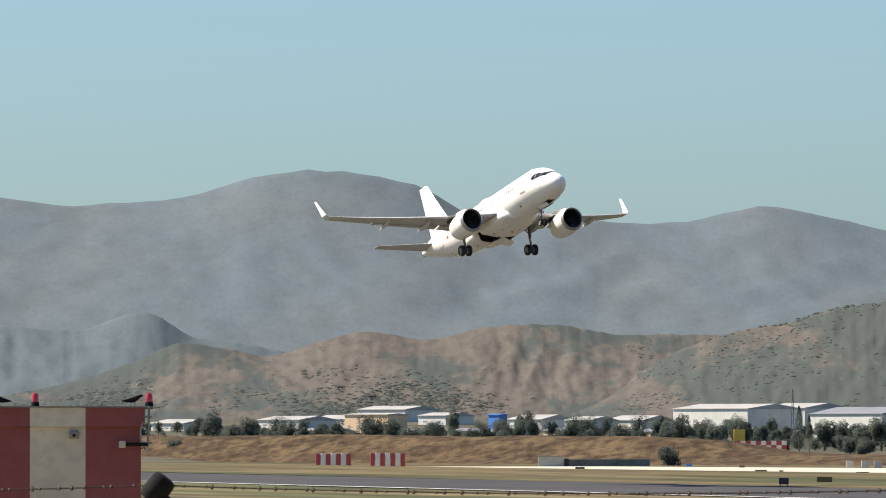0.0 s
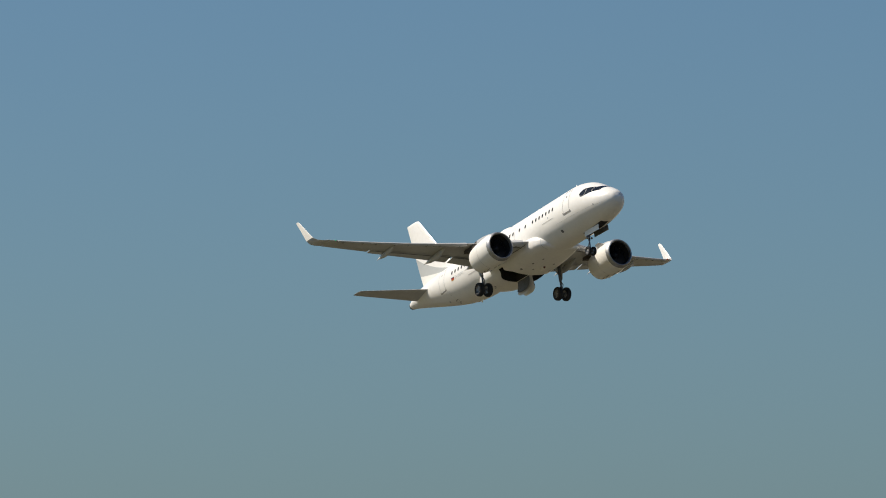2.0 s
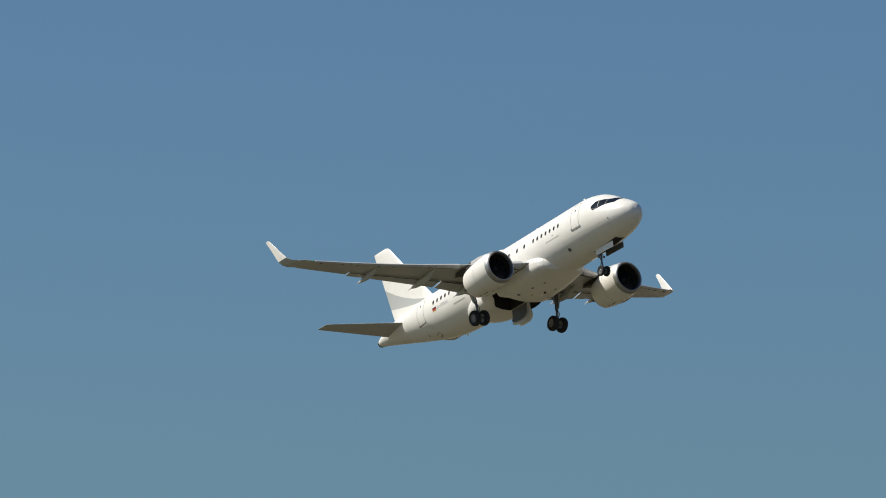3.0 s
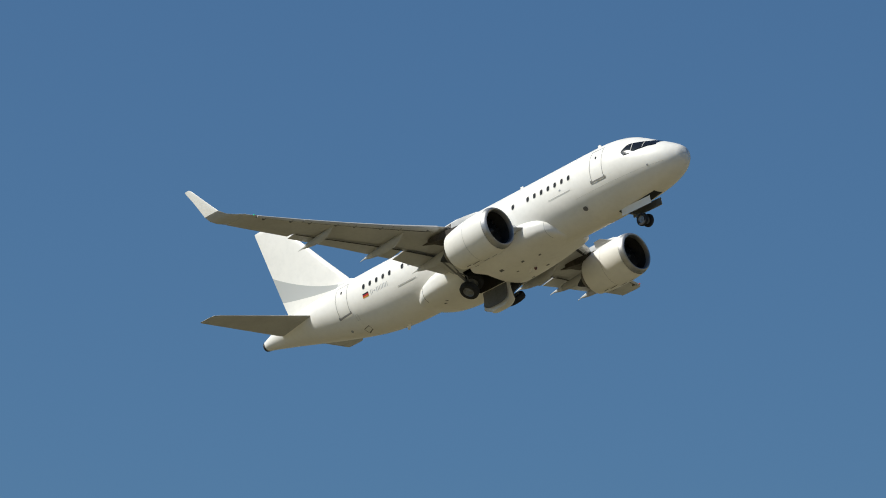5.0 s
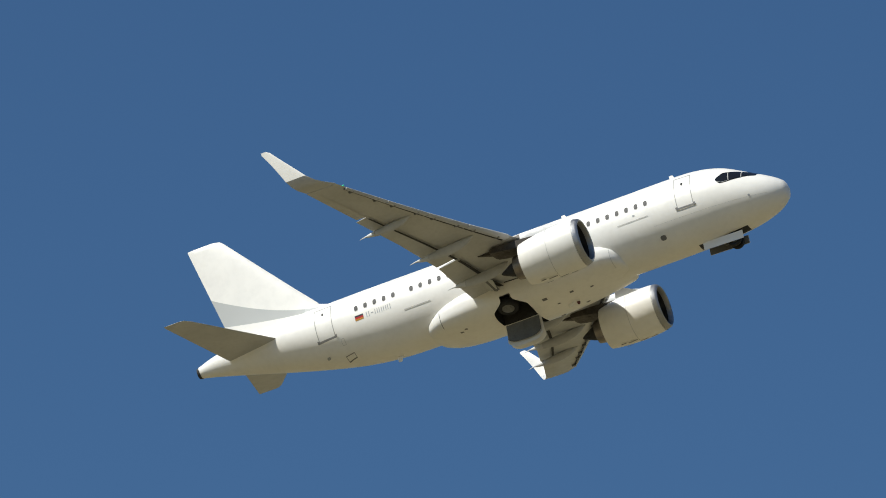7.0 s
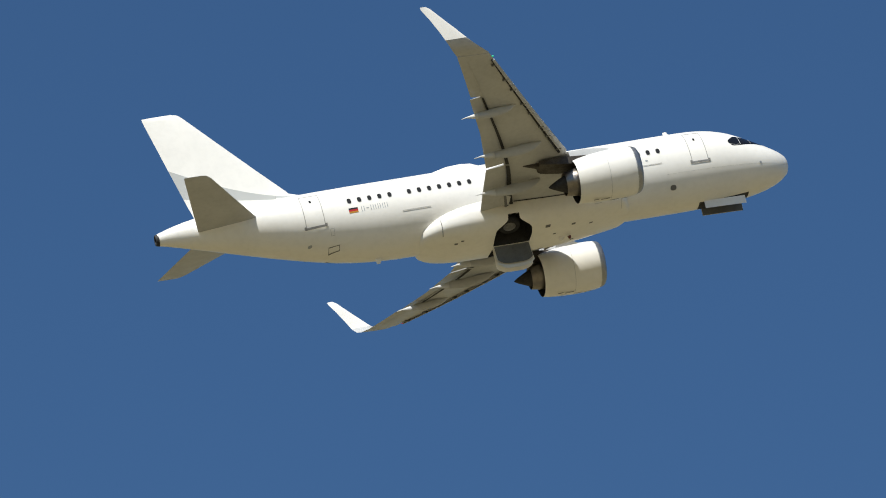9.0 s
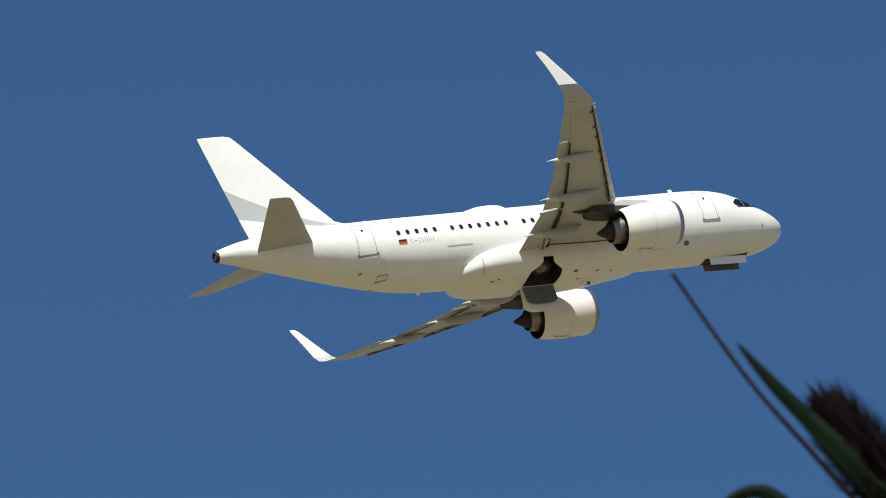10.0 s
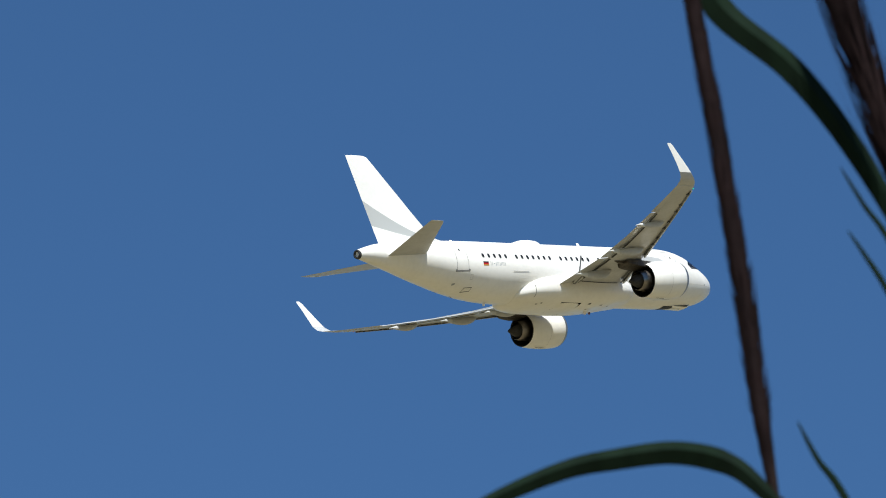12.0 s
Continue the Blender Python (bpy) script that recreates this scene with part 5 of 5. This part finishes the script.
def build_airfield_things():
    row = "row of upright red and white striped marker panels"
    build_marker(66.08, 1225, 6.0, 2.5, 7, row)
    build_marker(65.65, 1225, 6.0, 2.6, 7, row)
    build_marker(62.70, 1760, 12.5, 2.1, 10, "long red and white chequered marker board", True, 3.3, 0.0)
    o = thing("concrete_hut", "low pale concrete hut beside the apron", "hut", m=facing(64.36, 1460))
    part("body", box(-2.6, 2.6, 0, 3, -0.1, 2.0, 0.05), CONCRETE, o)
    part("roof_slab", box(-2.75, 2.75, -0.15, 3.15, 2.0, 2.15), ROOF_PALE, o)
    part("doorway", box(2.72, 3.6, 0.2, 0.6, -0.1, 1.6), SIGN_DARK, o)
    q = thing("low_wall", "long low grey concrete wall beside the apron", "wall", m=facing(63.95, 1470, turn=24))
    part("wall", box(-10.5, 10.5, 0, 0.4, -0.1, 1.35, 0.04), GREY_CONCRETE, q)
    part("coping", box(-10.6, 10.6, -0.05, 0.45, 1.35, 1.45), ROOF_PALE, q)
    for b in (62.0, 61.88, 61.78):
        q = thing("concrete_block", "pale upright concrete block at the apron's edge", "block", "concrete blocks", m=facing(b, 1340))
        part("block", box(-0.7, 0.7, 0, 0.8, -0.1, 1.4, 0.06), CONCRETE, q)
    dark = "small dark airfield sign on short feet"
    build_sign(64.13, 1165, 1.5, 0.75, SIGN_DARK, dark)
    build_sign(62.70, 1050, 1.7, 0.65, SIGN_DARK, dark)
    build_sign(62.54, 1050, 0.6, 0.6, SIGN_BROWN, dark)
    build_sign(61.90, 955, 1.7, 0.7, SIGN_DARK, dark)
    build_sign(62.20, 790, 1.7, 0.75, SIGN_BROWN, "weathered brown airfield board in the grass")
    build_sign(62.52, 745, 1.0, 0.85, SIGN_DARK, dark)
    build_sign(63.27, 1400, 1.2, 0.7, WALL_BLUE, "small blue airfield box beside the apron", "cable_box")
    build_sign(62.85, 1330, 1.0, 0.6, SIGN_BROWN, "small brown box beside the apron", "cable_box")


def bird(o):
    """A perched bird facing +x; origin at its feet."""
    prof = [(-0.16, 0.004, 0.060), (-0.10, 0.018, 0.066), (-0.04, 0.036, 0.078), (0.01, 0.042, 0.092), (0.05, 0.034, 0.112), (0.075, 0.024, 0.128), (0.095, 0.020, 0.136), (0.112, 0.008, 0.136)]
    part("body", loft([[(x, r * math.cos(q), z + r * math.sin(q)) for q in (6.283 * k / 10 for k in range(10))] for x, r, z in prof]), RUBBER, o)
    part("bill", tube([(0.110, 0, 0.135), (0.142, 0, 0.130)], [0.006, 0.001], 6), RUBBER, o)
    part("tail", loft([[(-0.13, -0.014, 0.062), (-0.13, 0.014, 0.062), (-0.13, 0.014, 0.056), (-0.13, -0.014, 0.056)], [(-0.25, -0.020, 0.030), (-0.25, 0.020, 0.030), (-0.25, 0.020, 0.026), (-0.25, -0.020, 0.026)]]), HUT_WHITE, o, "pale tail feathers")
    for y in (-1, 1):
        part("wing", loft([[(0.03, y * 0.040, 0.11), (-0.06, y * 0.036, 0.10), (-0.06, y * 0.030, 0.06), (0.03, y * 0.036, 0.07)], [(-0.14, y * 0.016, 0.075), (-0.16, y * 0.014, 0.07), (-0.16, y * 0.012, 0.06), (-0.14, y * 0.014, 0.062)]]), RUBBER, o)
        part("leg", tube([(0.0, y * 0.015, 0.07), (0.005, y * 0.015, 0.0)], 0.004, 5), GALV, o)


def build_hut():
    """Striped equipment hut; its front faces the camera."""
    d, k = 95.0, 95.0 / 12818
    o = thing("equipment_hut", "red and white striped airfield equipment hut with a flat roof", "hut", m=facing(67.60, d))
    ztop = EYE + 68 * k
    w = 98 * k
    right = 0.0
    for j in range(5):
        part("wall_panel", box(right - w * (j + 1), right - w * j, 0.05, 3.0, -0.2, ztop - 34 * k), RED if j % 2 == 0 else HUT_WHITE, o)
        part("fascia", box(right - w * (j + 1) + (0.0), right - w * j + (0.05 if j == 0 else 0.0), -0.02, 3.07, ztop - 34 * k + 0.002, ztop), RED if j % 2 == 0 else HUT_WHITE, o)
    part("roof_sheet", box(-5 * w - 0.06, 0.07, -0.05, 3.1, ztop + 0.002, ztop + 0.02), GALV, o)
    v = part("vent_box", box(-118 * k - 0.06, -118 * k + 0.06, -0.01, 0.06, ztop - 55 * k, ztop - 42 * k, 0.01), GALV, o)
    part("vent_hole", turned([(-0.02, 0.022), (-0.018, 0.0)], "y", 12, (-118 * k, 0.006, ztop - 49 * k)), RUBBER, v)
    fl = part("flood_light", box(-39 * k, -27 * k, -0.10, -0.02, ztop - 71 * k, ztop - 59 * k, 0.012), HUT_WHITE, o, "small square white flood light")
    part("arm", tube([(-27 * k, -0.05, ztop - 65 * k), (12 * k, -0.05, ztop - 65 * k)], 0.026, 8), RUBBER, fl)
    part("conduit", tube([(3 * k, -0.04, ztop - 25 * k), (-1 * k, -0.05, ztop - 40 * k), (0, -0.05, ztop - 60 * k), (8 * k, -0.05, ztop - 74 * k), (12 * k, -0.05, ztop - 68 * k), (14 * k, -0.03, ztop - 20 * k), (14 * k, -0.02, ztop + 3 * k)], 0.014, 8), GALV, o, "bent grey cable conduit")
    for z in (ztop - 16 * k, ztop - 62 * k):
        part("clamp", box(4 * k, 20 * k, -0.06, -0.02, z - 0.012, z + 0.012), GALV, o)
    for x in (14.5, -187):
        q = thing("obstruction_lamp", "red glass obstruction lamp on the hut roof", "lamp", "obstruction lamps", m=facing(67.60, d, ztop + 0.021) @ Matrix.Translation((x * k, 0.1, 0)))
        part("base", turned([(0.0, 0.055), (0.05, 0.05), (0.055, 0.045)], "z", 14, cap0=True, cap1=True), RUBBER, q)
        part("lens", turned([(0.055, 0.048), (0.13, 0.045), (0.165, 0.034), (0.18, 0.0)], "z", 16), RED_GLASS, q, "red glass lens")
    part("lamp_bracket", box(5 * k, 22 * k, 0.05, 0.15, ztop - 0.02, ztop + 0.02), GALV, o)
    a = thing("bird", "black bird with pale tail perched on the hut roof", "bird", "birds", m=facing(67.60, d, ztop + 0.021) @ Matrix.Translation((-12 * k, 0.12, 0)))
    bird(a)
    copy_thing(a, facing(67.60, d, ztop + 0.021) @ Matrix.Translation((-250 * k, 0.2, 0)) @ Matrix.Rotation(radians(200), 4, "Z"))


RED_GLASS = material("red_lamp_glass", (0.34, 0.010, 0.018), 0.2, 0, 0.05, 5, coat=0.5)


def build_fence():
    o = thing("barbed_wire_fence", "rusty barbed wire fence on dark posts", "fence")
    d = 17.0
    k = d / 12818
    rust = RUST
    spots = [bearing(b, d / math.cos(radians(b - 66.0))) for b in (74.6, 67.46, 60.3, 53.0)]
    for n, p in enumerate(spots):
        g = ground_height(p.x, p.y)
        part("post", tube([(p.x - 0.02, p.y, g - 0.3), (p.x - 0.004, p.y, EYE - 92 * k), (p.x, p.y, EYE - 88 * k)], [0.036, 0.032, 0.022], 14), RUBBER, o, "dark fence post")
        right = Vector((p.y, -p.x, 0)).normalized()
        foot = Vector((p.x, p.y, EYE - 96 * k)) - right * 0.024
        way = right * 0.62 + Vector((0, 0, 0.78))
        part("post_cap", tube([foot, foot + way * 0.012, foot + way * 0.056, foot + way * 0.066, foot + way * 0.070], [0.024, 0.031, 0.030, 0.027, 0.015], 18), RUBBER, o, "leaning black rubber cap")
    for lvl, drop in enumerate((69, 240, 420)):
        for a, c in zip(spots[:-1], spots[1:]):
            path = []
            for j in range(25):
                u = j / 24
                p = a.lerp(c, u)
                path.append((p.x, p.y, EYE - drop * k - 0.02 * 4 * u * (1 - u)))
            wire = part("wire", tube(path, 0.0017, 5), rust, o)
            if lvl == 0:
                for j in range(2, 62):
                    u = (j + 0.3 * math.sin(j * 2.7)) / 63
                    p = a.lerp(c, u)
                    z = EYE - drop * k - 0.02 * 4 * u * (1 - u)
                    q = 0.0035 + 0.0018 * math.sin(j * 1.9)
                    part("barb", join(tube([(p.x - q, p.y, z - q), (p.x + q, p.y, z + q)], 0.0018, 4), tube([(p.x - q, p.y, z + q), (p.x + q, p.y, z - q)], 0.0018, 4), tube([(p.x - 0.006, p.y, z), (p.x + 0.006, p.y, z)], 0.0032, 5)), rust, wire)


def build_tower():
    """A small ruin on the hilltop."""
    d = 3245
    z = EYE + d * math.tan(radians(1.47))
    o = thing("hilltop_tower", "small ruined stone watchtower on the hilltop", "tower", m=facing(60.47, d, z - 1.5))
    part("tower", turned([(0, 1.7), (2.6, 1.5), (4.2, 1.45), (4.3, 1.2)], "z", 14, cap0=True, cap1=True), STONE, o)
    part("wall", box(-5.2, 4.0, -0.5, 0.5, 0, 2.1, 0.1), STONE, o)


STONE = material("brown_ruin_stone", (0.13, 0.105, 0.08), 0.95, 0, 0.2, 1.0)

build_town()
build_tower()
build_trees()
build_scrub()
build_airfield_things()
build_hut()
build_fence()
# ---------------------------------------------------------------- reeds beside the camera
# base colours near black: the reeds' shade and backlight are painted in
SHADED_LEAF = material("shaded_reed_leaf", (0.007, 0.016, 0.008), 0.9, 0, 0.25, 12, stretch=(1, 1, 0.2))
SHADED_STEM = material("shaded_reed_stem", (0.020, 0.013, 0.011), 0.9, 0, 0.25, 15)
SHADED_PLUME = material("shaded_reed_plume", (0.016, 0.009, 0.009), 0.95, 0, 0.3, 20)
for m_ in (SHADED_LEAF, SHADED_STEM, SHADED_PLUME):
    m_.node_tree.nodes["Principled BSDF"].inputs["Specular IOR Level"].default_value = 0.1
DEG = 4.0 * math.pi / 180    # metres in a degree at the reeds


def sight(b, e, d=4.0):
    """A point seen at a bearing and an elevation, d metres off on the level."""
    p = bearing(b, d)
    return Vector((p.x, p.y, EYE + d * math.tan(radians(e))))


def curve_through(points, n=10):
    pts = [Vector(p) for p in points]
    out = []
    for i in range(len(pts) - 1):
        p0, p1, p2, p3 = pts[max(i - 1, 0)], pts[i], pts[i + 1], pts[min(i + 2, len(pts) - 1)]
        for j in range(n):
            t = j / n
            out.append(0.5 * ((2 * p1) + (p2 - p0) * t + (2 * p0 - 5 * p1 + 4 * p2 - p3) * t * t + (3 * p1 - p0 - 3 * p2 + p3) * t ** 3))
    return out + [pts[-1]]


def leaf_geo(points, width, flat=0.35, n=9):
    """A folded blade along a path; width tapers to the tip."""
    path = curve_through(points, n)
    m = len(path) - 1
    verts, faces = [], []
    for i, p in enumerate(path):
        u = i / m
        d = (path[min(i + 1, m)] - path[max(i - 1, 0)]).normalized()
        away = Vector((p.x, p.y, 0)).normalized()
        side = d.cross(away).normalized()
        w = width * min(1, (u + 0.12) * 3.2) * (1 - u ** 2.2) ** 0.8 + 0.0004
        fold = away * w * flat
        verts += [tuple(p - side * w / 2 + fold), tuple(p), tuple(p + side * w / 2 + fold), tuple(p + away * 0.0012)]
    for i in range(m):
        a, b = 4 * i, 4 * i + 4
        faces += [(a, b, b + 1, a + 1), (a + 1, b + 1, b + 2, a + 2), (a + 2, b + 2, b + 3, a + 3), (a + 3, b + 3, b, a)]
    return verts, faces


def plume_geo(points, radius, count, seed, lay=0.5, length=0.05):
    """Fine hairs laid along a path."""
    rnd = random.Random(seed)
    path = curve_through(points, 8)
    m = len(path) - 1
    verts, faces = [], []
    for k in range(count):
        u = rnd.random()
        i = min(int(u * m), m - 1)
        p = path[i].lerp(path[i + 1], u * m - i)
        d = (path[i + 1] - path[i]).normalized()
        n = Vector((rnd.gauss(0, 1), rnd.gauss(0, 1), rnd.gauss(0, 1)))
        n = (n - d * n.dot(d)).normalized()
        r = radius * (1 - 0.55 * u ** 1.5) * min(1, u * 5 + 0.35) * rnd.uniform(0.3, 1.1)
        q = p + n * r * 0.2
        tip = p + n * r + d * length * rnd.uniform(0.3, 1.0) * lay + Vector((0, 0, -0.006 * rnd.random()))
        w = d.cross(n) * rnd.uniform(0.0006, 0.0016)
        mid = (q + tip) / 2 + n * r * 0.15
        o = len(verts)
        verts += [tuple(q - w), tuple(q + w), tuple(mid + w), tuple(tip), tuple(mid - w)]
        faces += [(o, o + 1, o + 2, o + 4), (o + 4, o + 2, o + 3)]
    return verts, faces


def build_reed(foot_b, points, radius, label, plume=None, leaves=(), d=4.0):
    """foot_b: bearing of the foot; points: (bearing, elevation) up the stem."""
    foot = bearing(foot_b, d)
    g = ground_height(foot.x, foot.y)
    o = thing("reed", label, "reed", "reeds beside the camera")
    path = curve_through([(foot.x, foot.y, g - 0.1), sight(foot_b, 4, d)] + [sight(b, e, d) for b, e in points], 8)
    m = len(path) - 1
    part("stem", tube(path, [radius * (1 - 0.65 * i / m) for i in range(m + 1)], 9), SHADED_STEM, o)
    if plume:
        pts, r, count, seed, lay, length = plume
        part("plume", plume_geo([sight(b, e, d) for b, e in pts], r, count, seed, lay, length), SHADED_PLUME, o, "purple-brown feathery plume, coloured dark for shade", angle=180)
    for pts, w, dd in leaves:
        part("leaf", leaf_geo([sight(b, e, dd) for b, e in pts], w), SHADED_LEAF, o, "long green pointed leaf, coloured dark for shade", angle=60)
    return o


def build_reeds():
    sway = []
    # broad plume that leans over
    a = build_reed(-28.6, [(-28.4, 16), (-27.6, 21.5), (-26.6, 23.4), (-25.9, 24.3), (-25.3, 25.1)], 0.0045, "tall reed with a broad dark plume leaning over",
                   ([(-27.3, 22.5), (-26.6, 23.5), (-26.0, 24.22), (-25.6, 24.68), (-25.4, 24.92)], 0.036, 5200, 1, 0.9, 0.045),
                   [([(-27.9, 20.5), (-26.6, 22.6), (-25.9, 23.9), (-25.6, 24.1)], 0.010, 4.05)])
    sway.append((a, 1.1))
    # a leaf and a thin bare stem before it
    c = build_reed(-25.6, [(-25.5, 15), (-25.2, 20), (-24.8, 23.2), (-24.45, 23.97), (-24.0, 24.5), (-23.40, 25.15), (-22.75, 26.0)], 0.0034, "reed with a thin bare stem and pointed leaves",
               None, [([(-25.6, 22.3), (-24.98, 23.80), (-24.50, 24.30), (-24.08, 24.70), (-23.62, 25.12), (-23.3, 25.45)], 0.017, 3.9), ([(-24.1, 22.7), (-23.86, 23.85), (-23.56, 24.26), (-23.22, 24.22), (-23.03, 23.9)], 0.012, 3.85)])
    sway.append((c, 0.5))
    # slim leaning plume
    build_reed(-36.6, [(-36.4, 15), (-35.7, 20.5), (-34.9, 22.8), (-34.46, 23.55), (-33.86, 24.41), (-33.27, 25.26), (-33.1, 25.5)], 0.0046, "reed with a slim dark leaning plume",
               ([(-34.9, 22.85), (-34.46, 23.55), (-33.90, 24.36), (-33.4, 25.08), (-33.3, 25.22)], 0.0105, 2600, 3, 1.4, 0.06),
               [([(-35.2, 22.0), (-34.45, 23.2), (-34.0, 23.75), (-33.5, 24.22)], 0.004, 4.0)])
    # upright stem with a nodding head
    build_reed(-45.5, [(-45.4, 14), (-45.2, 20), (-44.87, 23.5), (-44.65, 24.93), (-44.43, 26.27), (-44.22, 27.39), (-44.1, 28.4)], 0.0042, "tall dark reed with a leaf bending away at its top",
               ([(-44.88, 23.3), (-44.66, 24.9), (-44.43, 26.27), (-44.22, 27.39), (-44.05, 28.6)], 0.0085, 3000, 5, 1.4, 0.05),
               [([(-44.2, 27.9), (-44.45, 27.36), (-45.09, 26.86), (-45.6, 26.25), (-46.1, 25.4), (-46.5, 24.4)], 0.019, 4.05)])
    # arching leaf
    b = build_reed(-45.6, [(-45.5, 14), (-45.3, 20), (-45.0, 22.6), (-44.93, 23.45)], 0.0042, "reed with one long arching leaf",
                   None, [([(-44.95, 23.35), (-44.53, 23.72), (-44.05, 23.84), (-43.5, 23.79), (-43.05, 23.70), (-42.44, 23.46), (-41.9, 23.15), (-41.3, 22.7)], 0.016, 3.95)])
    sway.append((b, 1.95))
    # ragged plumes
    build_reed(-47.4, [(-47.3, 15), (-47.0, 21), (-46.5, 24.5), (-46.0, 26.1), (-45.57, 27.4), (-45.4, 28.0)], 0.0048, "reed with a ragged open dark plume",
               ([(-46.3, 25.1), (-45.91, 26.3), (-45.73, 26.83), (-45.57, 27.37), (-45.45, 27.9)], 0.019, 800, 7, 1.4, 0.09),
               [([(-46.4, 24.4), (-45.95, 25.4), (-45.7, 25.75), (-45.5, 26.05)], 0.004, 4.0), ([(-46.3, 24.3), (-45.9, 25.05), (-45.7, 25.35), (-45.55, 25.55)], 0.004, 4.0),
                ([(-46.0, 22.4), (-45.48, 23.44), (-45.25, 23.75), (-45.08, 24.05)], 0.005, 4.0)])
    return sway


REEDS = build_reeds()


def swing(deg):
    """A shift across the line of sight, in metres, at the reeds' bearing."""
    return deg * DEG


# seconds and a shift across the line of sight, as the wind takes two of them
def gusts(deg, side, rows):
    return [(t, -side[0] * swing(q), -side[1] * swing(q), z) for t, q, z in rows]


SWAY = [(REEDS[0][0], gusts(1, (0.90, 0.43), [(0, 1.55, -0.055), (9.8, 1.55, -0.055), (10.0, 1.48, -0.052), (10.5, 0, 0), (12, 0, 0)])),
        (REEDS[2][0], gusts(1, (0.73, -0.68), [(0, 2.4, -0.008), (11.5, 2.0, -0.004), (11.8, 0.7, 0.004), (12, 0, 0)])),
        (REEDS[1][0], gusts(1, (0.908, -0.419), [(0, -0.22, 0), (9.9, -0.22, 0), (10.0, -0.20, 0), (10.25, 0, 0), (12, 0, 0)]))]
# ---------------------------------------------------------------- what moves
FLIGHT = [  # seconds, x, y, z, bank, nose down, heading
    (0.0, -665.00, 320.18, 31.73, 1.41, -14.18, 0.14), (0.5, -618.66, 314.51, 36.60, 0.83, -14.28, 0.43), (1.0, -582.14, 314.17, 42.51, 0.27, -14.39, 0.62),
    (1.5, -537.98, 309.34, 47.62, -0.23, -14.57, 0.72), (2.0, -498.88, 307.28, 53.42, -0.58, -14.75, 0.67), (2.5, -461.18, 306.27, 59.69, -0.62, -14.86, 0.54),
    (3.0, -420.61, 303.51, 65.83, -0.33, -14.88, 0.39), (3.5, -381.84, 302.18, 72.40, 0.11, -14.78, 0.24), (4.0, -342.36, 300.50, 79.01, 0.60, -14.57, 0.11),
    (4.5, -301.83, 297.93, 85.44, 1.08, -14.27, -0.00), (5.0, -261.32, 295.25, 91.79, 1.46, -13.89, -0.07), (5.5, -222.64, 294.70, 98.74, 1.66, -13.43, -0.09),
    (6.0, -182.00, 291.42, 104.71, 1.65, -12.87, 0.00), (6.5, -150.84, 306.25, 117.28, 1.43, -12.45, 0.12), (7.0, -118.18, 328.49, 133.55, 1.19, -12.31, 0.31),
    (7.5, -76.25, 336.69, 145.12, 0.96, -12.46, 0.55), (8.0, -31.45, 338.79, 154.44, 0.72, -12.87, 0.80), (8.5, 13.88, 338.43, 162.74, 0.45, -13.47, 1.01),
    (9.0, 58.53, 334.57, 169.28, 0.13, -14.22, 1.15), (9.5, 99.30, 321.61, 170.87, -0.25, -15.07, 1.17), (10.0, 143.31, 323.70, 179.90, -0.27, -15.79, 1.17),
    (10.5, 187.06, 324.41, 188.16, -0.20, -16.31, 1.16), (11.0, 233.53, 328.15, 198.59, 0.02, -16.59, 1.24), (11.5, 275.52, 327.33, 207.31, 0.35, -16.67, 1.30),
    (12.0, 313.09, 320.87, 214.72, 0.80, -16.59, 1.53)]


def motions():
    walk(airliner, [(t, pose(x, y, z, b, n, h)) for t, x, y, z, b, n, h in FLIGHT])
    for side in (-1, 1):
        folds = [(0, 0), (2.5, 0), (3.0, 6), (3.5, 17), (4.0, 29), (4.5, 41), (5.0, 52), (5.5, 60), (6.0, 65), (6.5, 69), (7.0, 72), (7.5, 74), (8.0, 75), (12, 75)]
        walk(GEAR["leg", side], [(t, pose(-16.10, side * 3.8, -0.80, -side * a, 0, side * a * 0.12)) for t, a in folds])
        opens = [(0, 30), (0.4, 70), (0.8, 88), (2, 90), (10.2, 90), (10.6, 80), (11.0, 52), (11.5, 14), (11.8, 0), (12, 0)]
        walk(GEAR["door", side], [(t, pose(-15.54, side * 0.12, -2.49, -side * a, 0, 0)) for t, a in opens])
        _, hy, hz = belly(BAY, 78)
        walk(GEAR["slot", side], [(t, pose(-BAY, side * hy, hz, -side * a, 0, 0)) for t, a in ((0, 122), (11.0, 122), (11.3, 60), (11.6, 10), (11.8, 0), (12, 0))])
        shut = [(0, 35), (0.4, 70), (0.8, 86), (10.4, 86), (11.0, 50), (11.5, 6), (11.8, 0), (12, 0)]
        walk(GEAR["nose_door", side], [(t, pose(-3.95, side * 0.46, -1.985, side * a, 1.6, 0)) for t, a in shut])
    nose = [(0, 0), (2.6, 0), (3.0, 5), (3.5, 14), (4.0, 25), (4.5, 36), (5.0, 44), (5.5, 52), (6.0, 59), (6.5, 66), (7.0, 72), (7.5, 79), (8.0, 86), (8.5, 91), (9.0, 93), (12, 93)]
    walk(GEAR["nose"], [(t, pose(-5.2, 0, -1.70, 0, -a, 0)) for t, a in nose])

    for reed, rows in SWAY:
        walk(reed, [(t, pose(x, y, z)) for t, x, y, z in rows])


motions()
